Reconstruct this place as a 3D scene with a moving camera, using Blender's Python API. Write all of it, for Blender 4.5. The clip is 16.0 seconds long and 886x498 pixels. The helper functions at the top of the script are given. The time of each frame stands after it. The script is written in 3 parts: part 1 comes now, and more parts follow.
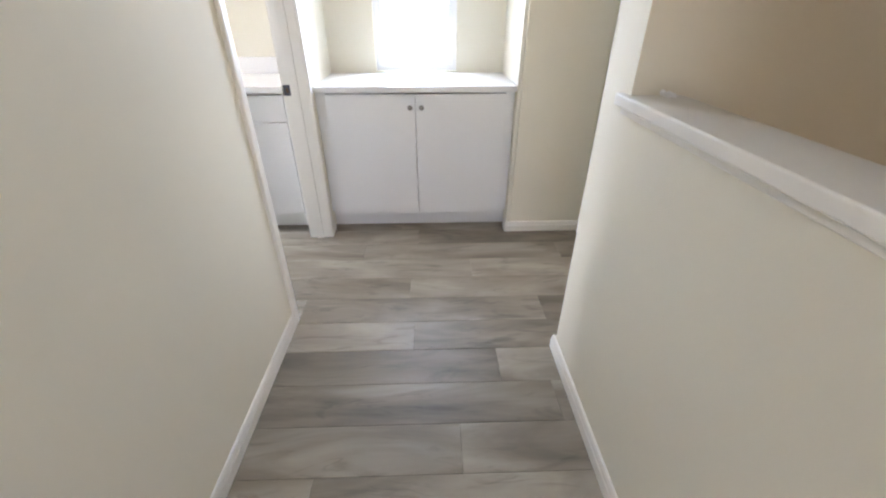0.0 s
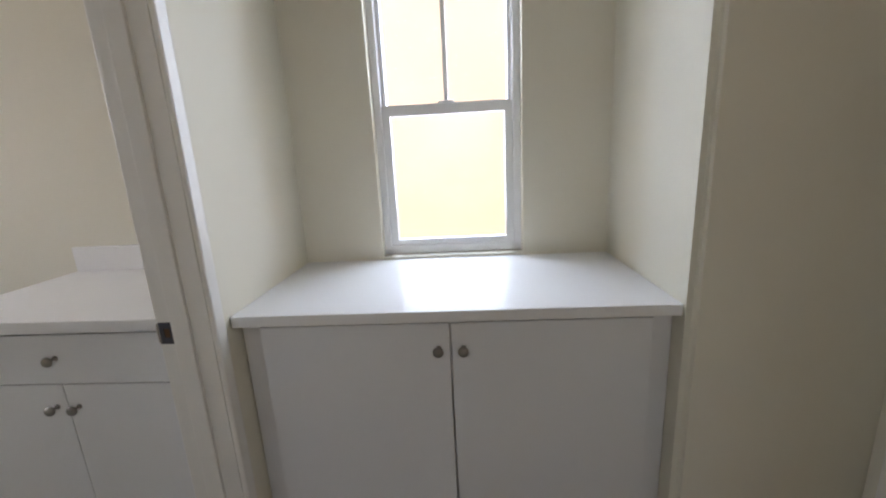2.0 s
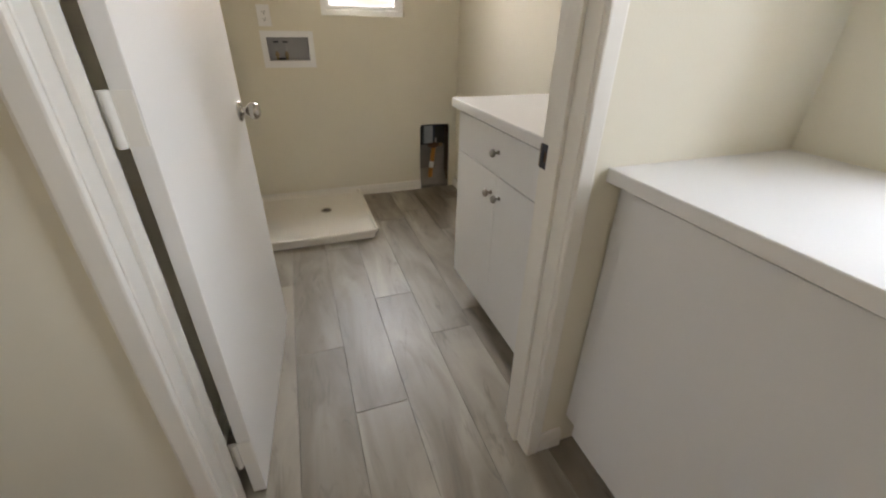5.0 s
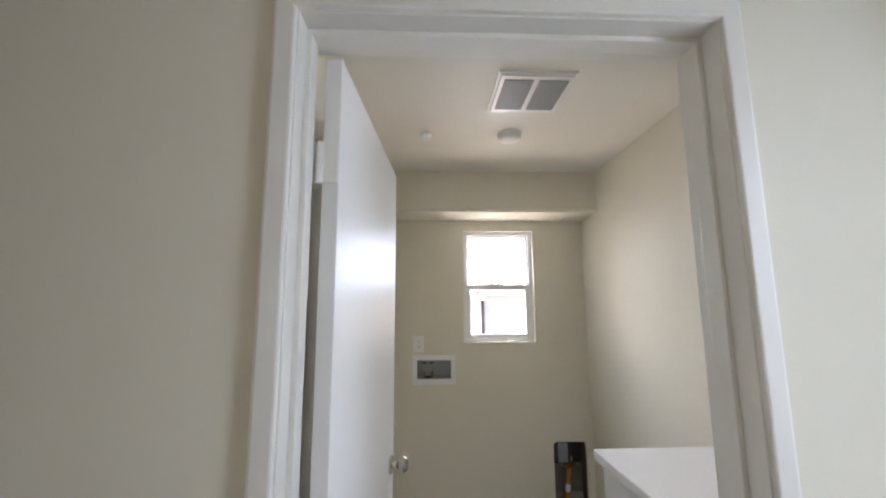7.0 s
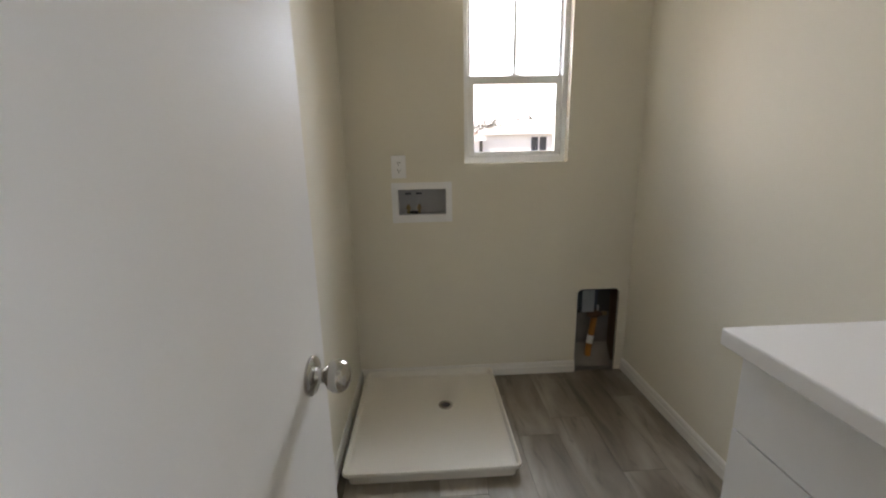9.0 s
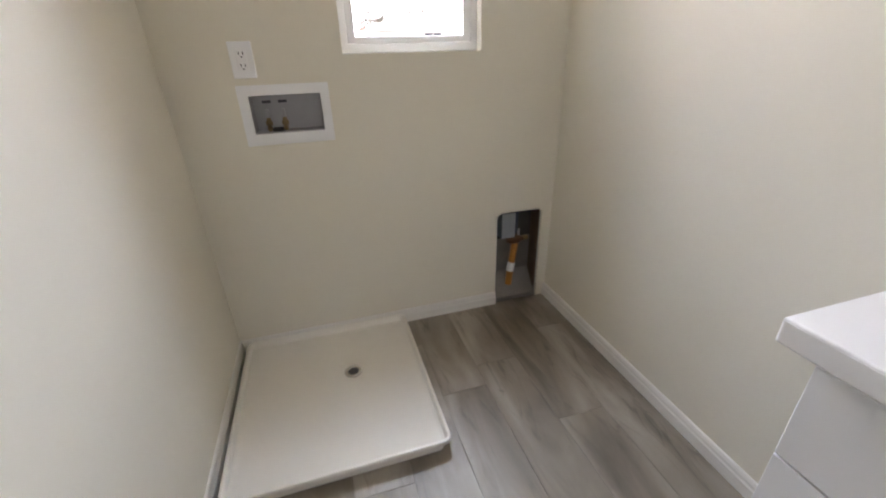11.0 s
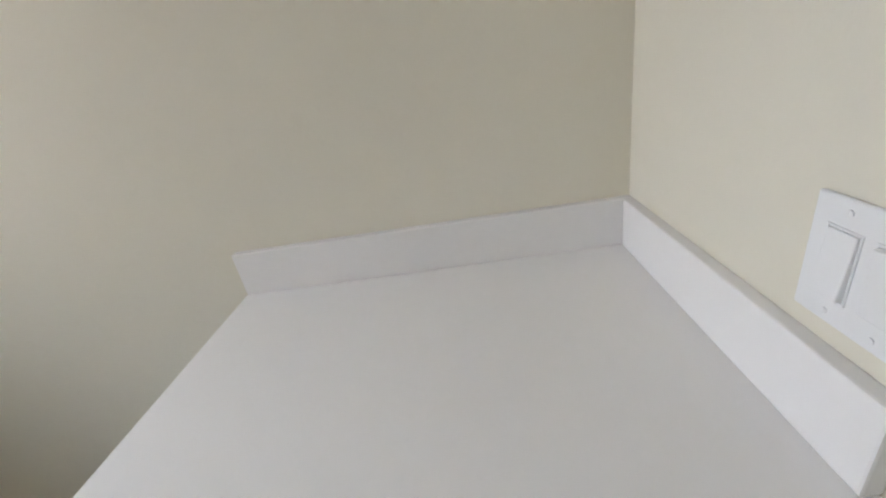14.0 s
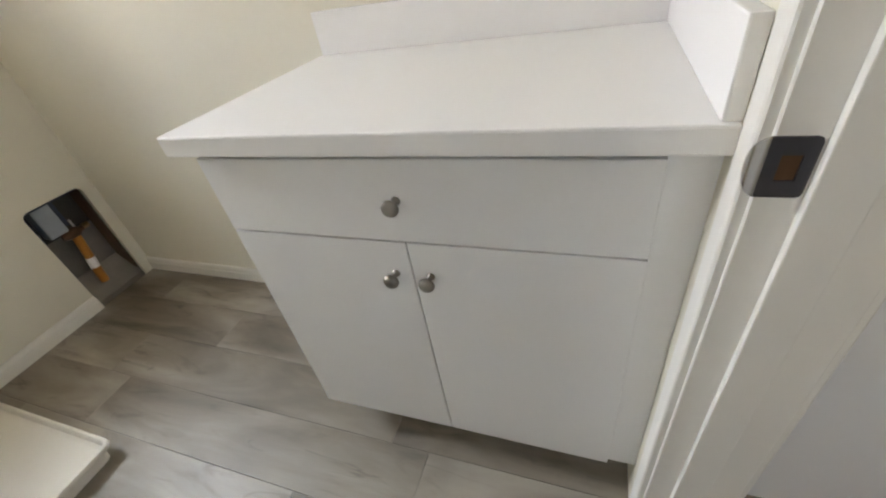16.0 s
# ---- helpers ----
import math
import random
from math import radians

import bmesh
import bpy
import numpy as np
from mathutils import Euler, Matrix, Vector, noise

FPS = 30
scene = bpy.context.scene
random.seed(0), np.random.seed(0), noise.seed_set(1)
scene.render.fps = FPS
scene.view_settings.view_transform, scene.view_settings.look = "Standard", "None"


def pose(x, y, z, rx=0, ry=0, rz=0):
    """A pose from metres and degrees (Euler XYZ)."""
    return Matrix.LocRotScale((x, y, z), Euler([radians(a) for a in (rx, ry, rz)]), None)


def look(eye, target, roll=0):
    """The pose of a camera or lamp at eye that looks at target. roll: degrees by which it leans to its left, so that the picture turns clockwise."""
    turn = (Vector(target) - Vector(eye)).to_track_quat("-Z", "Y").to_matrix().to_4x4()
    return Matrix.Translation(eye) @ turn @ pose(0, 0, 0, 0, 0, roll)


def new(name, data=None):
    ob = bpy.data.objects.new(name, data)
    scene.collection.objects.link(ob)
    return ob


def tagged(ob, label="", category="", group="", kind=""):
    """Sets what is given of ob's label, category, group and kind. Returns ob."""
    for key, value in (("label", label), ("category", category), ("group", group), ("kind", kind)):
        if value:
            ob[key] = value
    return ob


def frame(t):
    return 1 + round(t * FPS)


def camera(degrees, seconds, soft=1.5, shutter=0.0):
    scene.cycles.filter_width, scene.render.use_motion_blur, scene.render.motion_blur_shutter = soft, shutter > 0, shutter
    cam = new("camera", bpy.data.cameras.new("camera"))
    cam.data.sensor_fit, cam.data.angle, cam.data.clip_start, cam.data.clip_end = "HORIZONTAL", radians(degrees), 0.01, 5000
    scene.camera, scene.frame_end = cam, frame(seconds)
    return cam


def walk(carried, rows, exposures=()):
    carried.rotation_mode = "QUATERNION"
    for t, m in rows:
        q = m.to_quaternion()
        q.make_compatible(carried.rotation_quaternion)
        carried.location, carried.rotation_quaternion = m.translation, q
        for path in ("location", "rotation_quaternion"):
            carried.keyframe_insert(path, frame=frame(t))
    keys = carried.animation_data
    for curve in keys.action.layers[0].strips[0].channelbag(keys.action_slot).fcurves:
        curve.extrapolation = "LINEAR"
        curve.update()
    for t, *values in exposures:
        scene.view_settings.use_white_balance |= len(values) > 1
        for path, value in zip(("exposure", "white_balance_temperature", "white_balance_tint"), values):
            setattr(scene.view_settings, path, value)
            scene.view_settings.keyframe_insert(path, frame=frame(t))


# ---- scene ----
cam = camera(95.4, 16.0, soft=2.1)
PATH = [
    (0, (0.665, -2.435, 1.309), (0.72, -0.723, 0.277), 0.0),
    (0.5, (0.696, -2.032, 1.31), (0.648, -0.206, 0.495), -1.3),
    (1, (0.711, -1.672, 1.297), (0.618, 0.223, 0.665), -1.7),
    (1.5, (0.659, -1.287, 1.315), (0.594, 0.653, 0.834), -2.3),
    (2, (0.637, -0.972, 1.309), (0.518, 0.972, 0.856), -3.0),
    (2.5, (0.617, -0.766, 1.286), (0.495, 1.141, 0.694), -3.1),
    (3, (0.584, -0.692, 1.224), (0.508, 1.113, 0.366), -2.9),
    (3.5, (0.571, -0.707, 1.138), (0.536, 0.93, -0.012), -2.1),
    (4, (0.572, -0.693, 1.151), (0.298, 0.897, -0.032), -2.1),
    (4.5, (0.579, -0.651, 1.152), (-0.454, 0.735, 0.146), 0.4),
    (5, (0.672, -0.608, 1.175), (-0.977, -0.022, 0.207), 1.1),
    (5.2, (0.699, -0.61, 1.169), (-1.01, -0.203, 0.213), 0.4),
    (7.3, (0.703, -0.663, 1.49), (-1.264, -0.583, 1.839), -0.2),
    (7.5, (0.613, -0.641, 1.46), (-1.379, -0.554, 1.621), -0.6),
    (8, (0.312, -0.66, 1.367), (-1.668, -0.482, 1.152), -0.4),
    (8.5, (0.025, -0.654, 1.335), (-1.926, -0.498, 0.926), -0.7),
    (8.7, (-0.085, -0.627, 1.305), (-2.036, -0.522, 0.877), -0.7),
    (10.8, (-0.702, -0.526, 1.218), (-2.462, -0.173, 0.336), -1.1),
    (11, (-0.698, -0.506, 1.22), (-2.422, 0.001, 0.342), -1.7),
    (11.5, (-0.678, -0.414, 1.213), (-2.224, 0.52, 0.354), -4.1),
    (12, (-0.628, -0.333, 1.219), (-1.789, 1.045, 0.351), -6.7),
    (12.5, (-0.538, -0.27, 1.224), (-1.229, 1.382, 0.334), -8.5),
    (13, (-0.454, -0.24, 1.238), (-0.831, 1.479, 0.288), -9.9),
    (13.5, (-0.419, -0.223, 1.281), (-0.689, 1.51, 0.318), -11.4),
    (14, (-0.439, -0.228, 1.32), (-0.603, 1.583, 0.488), -10.2),
    (14.5, (-0.417, -0.234, 1.275), (-0.623, 1.535, 0.365), -9.6),
    (15, (-0.358, -0.289, 1.218), (-0.793, 1.419, 0.273), -9.3),
    (15.5, (-0.325, -0.361, 1.132), (-0.824, 1.317, 0.164), -9.3),
    (16, (-0.263, -0.467, 1.109), (-0.923, 0.996, -0.085), -10.6),
]
EXPOSURES = [
    (0.0, 2.9, 6860, 24.5), (0.8, 2.35, 6990, 24.2), (1.5, 1.7, 7380, 23.8), (2.0, 1.36, 7190, 24.4), (2.5, 1.12, 7610, 21.6), (3.0, 1.11, 7880, 25.7), (3.5, 1.65, 7980, 26.8),
    (4.0, 1.82, 8090, 24.9), (4.5, 1.58, 7940, 25.0), (5.0, 1.81, 8040, 23.5), (7.5, 1.65, 6750, 23.0), (8.0, 1.56, 7050, 21.5), (8.5, 1.2, 7390, 21.5),
    (11.0, 2.03, 6900, 27.0), (12.5, 1.9, 7280, 21.0), (13.5, 1.57, 7080, 21.7), (14.5, 1.56, 6980, 21.1), (15.0, 1.63, 7020, 21.4), (15.5, 1.8, 7050, 20.7), (16.0, 2.1, 7390, 21.0),
]
walk(cam, [(t, look(eye, target, roll)) for t, eye, target, roll in PATH], EXPOSURES)

# ---- world, sun and window light ----
world = bpy.data.worlds.new("sky")
scene.world = world
world.use_nodes = True
wn = world.node_tree.nodes
sky = wn.new("ShaderNodeTexSky")
sky.sky_type = "NISHITA"
sky.sun_disc = False
sky.sun_elevation = radians(52)
sky.sun_rotation = radians(150)
wn["Background"].inputs["Strength"].default_value = 0.15
world.node_tree.links.new(sky.outputs[0], wn["Background"].inputs["Color"])

sun_data = bpy.data.lights.new("sun", "SUN")
sun_data.energy, sun_data.angle, sun_data.color = 3.4, radians(0.5), (1.0, 0.95, 0.86)
sun = new("sun", sun_data)
sun.matrix_world = look((2.6, -4.5, 6.7), (0, 0, 0))


def sky_lamp(name, eye, target, w, h, watts, colour=(0.86, 0.92, 1.0), spread=180):
    data = bpy.data.lights.new(name, "AREA")
    data.shape, data.size, data.size_y = "RECTANGLE", w, h
    data.energy, data.color, data.spread = watts, colour, radians(spread)
    ob = new(name, data)
    ob.matrix_world = look(eye, target)
    return ob


# area lamps outside the niche and laundry windows, standing in for sky light
sky_lamp("niche_window_skylight", (0.58, 1.05, 1.65), (0.58, -1.0, 1.45), 0.9, 1.2, 14.5, (0.54, 0.76, 1.0))
sky_lamp("niche_high_skylight", (0.58, 1.25, 2.35), (0.58, 0.30, 1.10), 1.1, 0.6, 3.5, (0.55, 0.765, 1.0))
sky_lamp("laundry_window_skylight", (-3.0, 0.04, 2.18), (0.0, -0.18, 0.9), 0.95, 1.1, 47.0, (0.64, 0.82, 1.0))
# added warm lamp imitating light thrown up by sunlit ground and houses
sky_lamp("laundry_window_ground_bounce", (-3.0, -0.103, 1.20), (0.0, -0.103, 1.7), 1.1, 0.6, 7.0, (1.0, 0.92, 0.80))
# warm fill added behind the landing, at an unseen opening
sky_lamp("landing_fill_lamp", (0.6, -4.5, 1.5), (0.6, 0, 1.3), 0.9, 1.2, 0.45, (1.0, 0.86, 0.64))
# amber fill added low in the stairwell to tint its walls golden
sky_lamp("stair_amber_fill", (1.95, -4.55, 0.1), (1.95, -1.5, -1.0), 0.7, 1.0, 0.15, (1.0, 0.56, 0.13))
# warm fill added in the bedroom, beaming through its doorway to the hall
sky_lamp("bedroom_fill_lamp", (4.1, -0.4, 1.5), (0, -0.4, 1.2), 0.9, 1.2, 1.5, (1.0, 0.86, 0.64))


# ---- materials ----
def node_material(name, colour, rough=0.5, metal=0.0, spread=0.04, scale=6.0, bump=0.0, bump_scale=200.0, specular=0.5, coat=0.0):
    """Painted or plain surface: two scales of tone variation and a fine relief."""
    mat = bpy.data.materials.new(name)
    mat.use_nodes = True
    nt = mat.node_tree
    n, l = nt.nodes, nt.links
    b = n["Principled BSDF"]
    b.inputs["Roughness"].default_value = rough
    b.inputs["Metallic"].default_value = metal
    b.inputs["Specular IOR Level"].default_value = specular
    b.inputs["Coat Weight"].default_value = coat
    tc = n.new("ShaderNodeTexCoord")
    geo = n.new("ShaderNodeNewGeometry")
    big = n.new("ShaderNodeTexNoise")
    big.inputs["Scale"].default_value, big.inputs["Detail"].default_value = scale * 0.35, 3
    small = n.new("ShaderNodeTexNoise")
    small.inputs["Scale"].default_value, small.inputs["Detail"].default_value = scale * 6, 5
    for t in (big, small):
        l.new(geo.outputs["Position"], t.inputs["Vector"])
    mixn = n.new("ShaderNodeMath")
    mixn.operation = "MULTIPLY_ADD"
    l.new(small.outputs["Fac"], mixn.inputs[0])
    mixn.inputs[1].default_value = 0.4
    l.new(big.outputs["Fac"], mixn.inputs[2])
    ramp = n.new("ShaderNodeMapRange")
    ramp.inputs["From Min"].default_value, ramp.inputs["From Max"].default_value = 0.35, 1.05
    ramp.inputs["To Min"].default_value, ramp.inputs["To Max"].default_value = 1 - spread, 1 + spread
    l.new(mixn.outputs[0], ramp.inputs["Value"])
    mul = n.new("ShaderNodeVectorMath")
    mul.operation = "SCALE"
    mul.inputs[0].default_value = colour
    l.new(ramp.outputs[0], mul.inputs["Scale"])
    l.new(mul.outputs[0], b.inputs["Base Color"])
    rr = n.new("ShaderNodeMapRange")
    rr.inputs["To Min"].default_value, rr.inputs["To Max"].default_value = rough * 0.85, min(1, rough * 1.15)
    l.new(small.outputs["Fac"], rr.inputs["Value"])
    if scale < 12:
        l.new(rr.outputs[0], b.inputs["Roughness"])
    if bump:
        peel = n.new("ShaderNodeTexNoise")
        peel.inputs["Scale"].default_value, peel.inputs["Detail"].default_value = bump_scale, 4
        l.new(geo.outputs["Position"], peel.inputs["Vector"])
        bp = n.new("ShaderNodeBump")
        bp.inputs["Strength"].default_value, bp.inputs["Distance"].default_value = bump, 0.002
        l.new(peel.outputs["Fac"], bp.inputs["Height"])
        l.new(bp.outputs[0], b.inputs["Normal"])
    return mat


def plank_material():
    mat = bpy.data.materials.new("grey_vinyl_plank")
    mat.use_nodes = True
    nt = mat.node_tree
    n, l = nt.nodes, nt.links
    b = n["Principled BSDF"]
    geo = n.new("ShaderNodeNewGeometry")
    info = n.new("ShaderNodeObjectInfo")
    # each plank shows another stretch of the printed grain
    off = n.new("ShaderNodeVectorMath")
    off.operation = "SCALE"
    off.inputs[0].default_value = (37.0, 19.0, 53.0)
    l.new(info.outputs["Random"], off.inputs["Scale"])
    add = n.new("ShaderNodeVectorMath")
    l.new(geo.outputs["Position"], add.inputs[0])
    l.new(off.outputs[0], add.inputs[1])

    def grain(sx, sy, scale, detail, distort=0.0):
        m = n.new("ShaderNodeMapping")
        m.inputs["Scale"].default_value = (sx, sy, 1)
        l.new(add.outputs[0], m.inputs["Vector"])
        t = n.new("ShaderNodeTexNoise")
        t.inputs["Scale"].default_value, t.inputs["Detail"].default_value = scale, detail
        t.inputs["Distortion"].default_value = distort
        l.new(m.outputs[0], t.inputs["Vector"])
        return t

    broad = grain(0.9, 3.6, 1.7, 5, 0.8)
    fine = grain(1.6, 14, 3.0, 5, 0.6)
    veins = grain(1.0, 5.0, 1.9, 3, 0.9)
    knots = grain(1.5, 5.5, 1.6, 4, 1.8)

    def colour(r, g, bl):
        return (r, g, bl, 1)

    ramp = n.new("ShaderNodeValToRGB")
    e = ramp.color_ramp.elements
    e[0].position, e[0].color = 0.27, colour(0.138, 0.111, 0.081)
    e[1].position, e[1].color = 0.76, colour(0.405, 0.357, 0.288)
    mid = e.new(0.5)
    mid.color = colour(0.255, 0.218, 0.168)
    s1 = n.new("ShaderNodeMath")
    s1.operation = "MULTIPLY_ADD"
    l.new(fine.outputs["Fac"], s1.inputs[0])
    s1.inputs[1].default_value = 0.08
    l.new(broad.outputs["Fac"], s1.inputs[2])
    s2 = n.new("ShaderNodeMath")
    s2.operation = "MULTIPLY_ADD"
    l.new(info.outputs["Random"], s2.inputs[0])
    s2.inputs[1].default_value = 0.28
    l.new(s1.outputs[0], s2.inputs[2])
    s3 = n.new("ShaderNodeMath")
    s3.operation = "SUBTRACT"
    l.new(s2.outputs[0], s3.inputs[0])
    s3.inputs[1].default_value = 0.15
    l.new(s3.outputs[0], ramp.inputs["Fac"])
    # darker mineral streaks
    kr = n.new("ShaderNodeMapRange")
    kr.inputs["From Min"].default_value, kr.inputs["From Max"].default_value = 0.58, 0.72
    kr.inputs["To Min"].default_value, kr.inputs["To Max"].default_value = 1.0, 0.72
    l.new(knots.outputs["Fac"], kr.inputs["Value"])
    # thin dark growth lines, broken up by the broad figure
    off_mid = n.new("ShaderNodeMath")
    off_mid.operation = "SUBTRACT"
    l.new(veins.outputs["Fac"], off_mid.inputs[0])
    off_mid.inputs[1].default_value = 0.56
    width = n.new("ShaderNodeMath")
    width.operation = "ABSOLUTE"
    l.new(off_mid.outputs[0], width.inputs[0])
    line = n.new("ShaderNodeMapRange")
    line.inputs["From Min"].default_value, line.inputs["From Max"].default_value = 0.003, 0.022
    line.inputs["To Min"].default_value, line.inputs["To Max"].default_value = 0.20, 0.0
    l.new(width.outputs[0], line.inputs["Value"])
    where = n.new("ShaderNodeMapRange")
    where.inputs["From Min"].default_value, where.inputs["From Max"].default_value = 0.44, 0.58
    l.new(knots.outputs["Fac"], where.inputs["Value"])
    vein = n.new("ShaderNodeMath")
    vein.operation = "MULTIPLY"
    l.new(line.outputs[0], vein.inputs[0])
    l.new(where.outputs[0], vein.inputs[1])
    tone = n.new("ShaderNodeMath")
    tone.operation = "SUBTRACT"
    l.new(kr.outputs[0], tone.inputs[0])
    l.new(vein.outputs[0], tone.inputs[1])
    mul = n.new("ShaderNodeVectorMath")
    mul.operation = "SCALE"
    l.new(ramp.outputs["Color"], mul.inputs[0])
    l.new(tone.outputs[0], mul.inputs["Scale"])
    l.new(mul.outputs[0], b.inputs["Base Color"])
    b.inputs["Specular IOR Level"].default_value = 0.65
    rg = n.new("ShaderNodeMapRange")
    rg.inputs["To Min"].default_value, rg.inputs["To Max"].default_value = 0.39, 0.52
    l.new(fine.outputs["Fac"], rg.inputs["Value"])
    l.new(rg.outputs[0], b.inputs["Roughness"])
    bp = n.new("ShaderNodeBump")
    bp.inputs["Strength"].default_value, bp.inputs["Distance"].default_value = 0.25, 0.001
    l.new(fine.outputs["Fac"], bp.inputs["Height"])
    l.new(bp.outputs[0], b.inputs["Normal"])
    return mat


def glass_material():
    """Thin clear pane: light passes straight, with a faint gloss."""
    mat = bpy.data.materials.new("window_glass")
    mat.use_nodes = True
    n, l = mat.node_tree.nodes, mat.node_tree.links
    clear = n.new("ShaderNodeBsdfTransparent")
    gloss = n.new("ShaderNodeBsdfGlossy")
    gloss.inputs["Roughness"].default_value = 0.02
    mix = n.new("ShaderNodeMixShader")
    mix.inputs["Fac"].default_value = 0.02
    l.new(clear.outputs[0], mix.inputs[1])
    l.new(gloss.outputs[0], mix.inputs[2])
    l.new(mix.outputs[0], n["Material Output"].inputs["Surface"])
    return mat


M_WALL = node_material("warm_white_wall_paint", (0.770, 0.728, 0.610), 0.75, specular=0.25, spread=0.02, scale=3, bump=0.12, bump_scale=140)
M_CEIL = node_material("ceiling_paint", (0.78, 0.75, 0.68), 0.6, spread=0.02, scale=3, bump=0.12, bump_scale=120)
M_TRIM = node_material("white_trim_enamel", (0.795, 0.768, 0.705), 0.40, spread=0.02, scale=8, bump=0.05, bump_scale=90)
M_DOOR = node_material("white_door_enamel", (0.80, 0.785, 0.75), 0.42, specular=0.025, spread=0.015, scale=5, bump=0.06, bump_scale=60)
M_CAB = node_material("white_cabinet_melamine", (0.80, 0.795, 0.785), 0.38, spread=0.012, scale=5, bump=0.03, bump_scale=300)
M_TOP = node_material("white_laminate_countertop", (0.845, 0.828, 0.805), 0.24, spread=0.012, scale=12, specular=0.05)
M_PAN = node_material("white_moulded_plastic", (0.82, 0.785, 0.70), 0.35, spread=0.025, scale=6)
M_PLATE = node_material("white_plastic_plate", (0.84, 0.84, 0.83), 0.3, spread=0.01, scale=30)
M_VINYL = node_material("white_vinyl_window", (0.83, 0.83, 0.82), 0.35, spread=0.012, scale=10)
M_NICKEL = node_material("brushed_nickel", (0.27, 0.25, 0.225), 0.30, metal=1.0, spread=0.06, scale=40)
M_CHROME = node_material("satin_chrome", (0.55, 0.53, 0.50), 0.18, metal=1.0, spread=0.05, scale=40)
M_BRONZE = node_material("dark_strike_metal", (0.085, 0.085, 0.098), 0.38, metal=0.8, spread=0.1, scale=60)
# near black, carrying the shade of hollows in its colour
M_DARK = node_material("dark_recess_shade", (0.05, 0.045, 0.04), 0.8, spread=0.15, scale=20)
M_BRASS = node_material("brass_valve", (0.32, 0.24, 0.13), 0.3, metal=1.0, spread=0.08, scale=60)
M_ORANGE = node_material("orange_gas_pipe", (0.42, 0.17, 0.025), 0.45, spread=0.15, scale=40)
M_NAVY = node_material("dark_blue_sheet", (0.03, 0.04, 0.065), 0.5, spread=0.12, scale=30)
M_RUST = node_material("brown_valve_metal", (0.11, 0.055, 0.025), 0.5, metal=0.4, spread=0.2, scale=60)
M_GALV = node_material("galvanised_metal", (0.25, 0.235, 0.215), 0.45, metal=0.7, spread=0.2, scale=25)
M_DUCT = node_material("grey_blue_duct", (0.30, 0.33, 0.36), 0.5, spread=0.12, scale=30)
M_BOXIN = node_material("grey_box_plastic", (0.42, 0.42, 0.43), 0.5, spread=0.05, scale=30)
M_GRILLE = node_material("grey_grille_recess", (0.29, 0.29, 0.285), 0.6, spread=0.08, scale=30)
M_STUCCO = node_material("ochre_stucco", (0.45, 0.39, 0.30), 0.9, spread=0.16, scale=1.2, bump=0.6, bump_scale=60)
M_STUCCO_W = node_material("pale_stucco", (0.80, 0.78, 0.74), 0.9, spread=0.08, scale=1.5, bump=0.5, bump_scale=40)
M_ROOF = node_material("terracotta_roof_tile", (0.30, 0.17, 0.10), 0.85, spread=0.25, scale=4)
# tile colour lightened to put the far roofs' overexposed glare into it
M_TILES = node_material("glare_pale_roof_tile", (0.46, 0.40, 0.35), 0.85, spread=0.25, scale=4)
M_GROUND = node_material("dry_ground", (0.34, 0.31, 0.26), 0.95, spread=0.25, scale=0.4)
M_LEAF = node_material("foliage", (0.115, 0.12, 0.095), 0.7, spread=0.3, scale=3)
M_BARK = node_material("bark", (0.14, 0.10, 0.07), 0.9, spread=0.25, scale=8)
M_PANE = node_material("dark_house_glass", (0.05, 0.055, 0.065), 0.1, spread=0.1, scale=3)
M_PLANK = plank_material()
M_SUB = node_material("subfloor", (0.06, 0.05, 0.04), 0.9, spread=0.1, scale=6)
# honey colour chosen to throw warm bounce up the stairwell
M_WARM_BOUNCE = node_material("honey_bounce_floor", (0.46, 0.28, 0.11), 0.5, spread=0.2, scale=5)
M_GLASS = glass_material()
M_INK = node_material("black_slots", (0.02, 0.02, 0.02), 0.6, spread=0.05, scale=20)


# ---- builders ----
def part(name, bm, material, parent=None, label="", smooth=False):
    mesh = bpy.data.meshes.new(name)
    bmesh.ops.recalc_face_normals(bm, faces=bm.faces)
    bm.to_mesh(mesh)
    bm.free()
    mesh.materials.append(material)
    if smooth:
        for p in mesh.polygons:
            p.use_smooth = True
        mesh.set_sharp_from_angle(angle=radians(40))
    ob = new(name, mesh)
    if parent is not None:
        ob.parent = parent
    if label:
        ob["label"] = label
    return ob


def structure(ob, label, category):
    return tagged(ob, label, category, kind="structure")


def thing(name, loc, label, category, group="", rz=0.0):
    ob = new(name)
    ob.empty_display_size = 0.05
    ob.matrix_basis = pose(*loc, 0, 0, rz)
    return tagged(ob, label, category, group)


def box(bm, x0, x1, y0, y1, z0, z1, bevel=0.0, segments=2):
    vs = [bm.verts.new((x, y, z)) for x in (x0, x1) for y in (y0, y1) for z in (z0, z1)]
    quads = ((0, 1, 3, 2), (4, 6, 7, 5), (0, 4, 5, 1), (2, 3, 7, 6), (0, 2, 6, 4), (1, 5, 7, 3))
    fs = [bm.faces.new([vs[i] for i in q]) for q in quads]
    if bevel:
        es = list({e for f in fs for e in f.edges})
        bmesh.ops.bevel(bm, geom=es, offset=bevel, segments=segments, affect="EDGES", profile=0.6)
    return bm


def bm_box(*a, **k):
    return box(bmesh.new(), *a, **k)


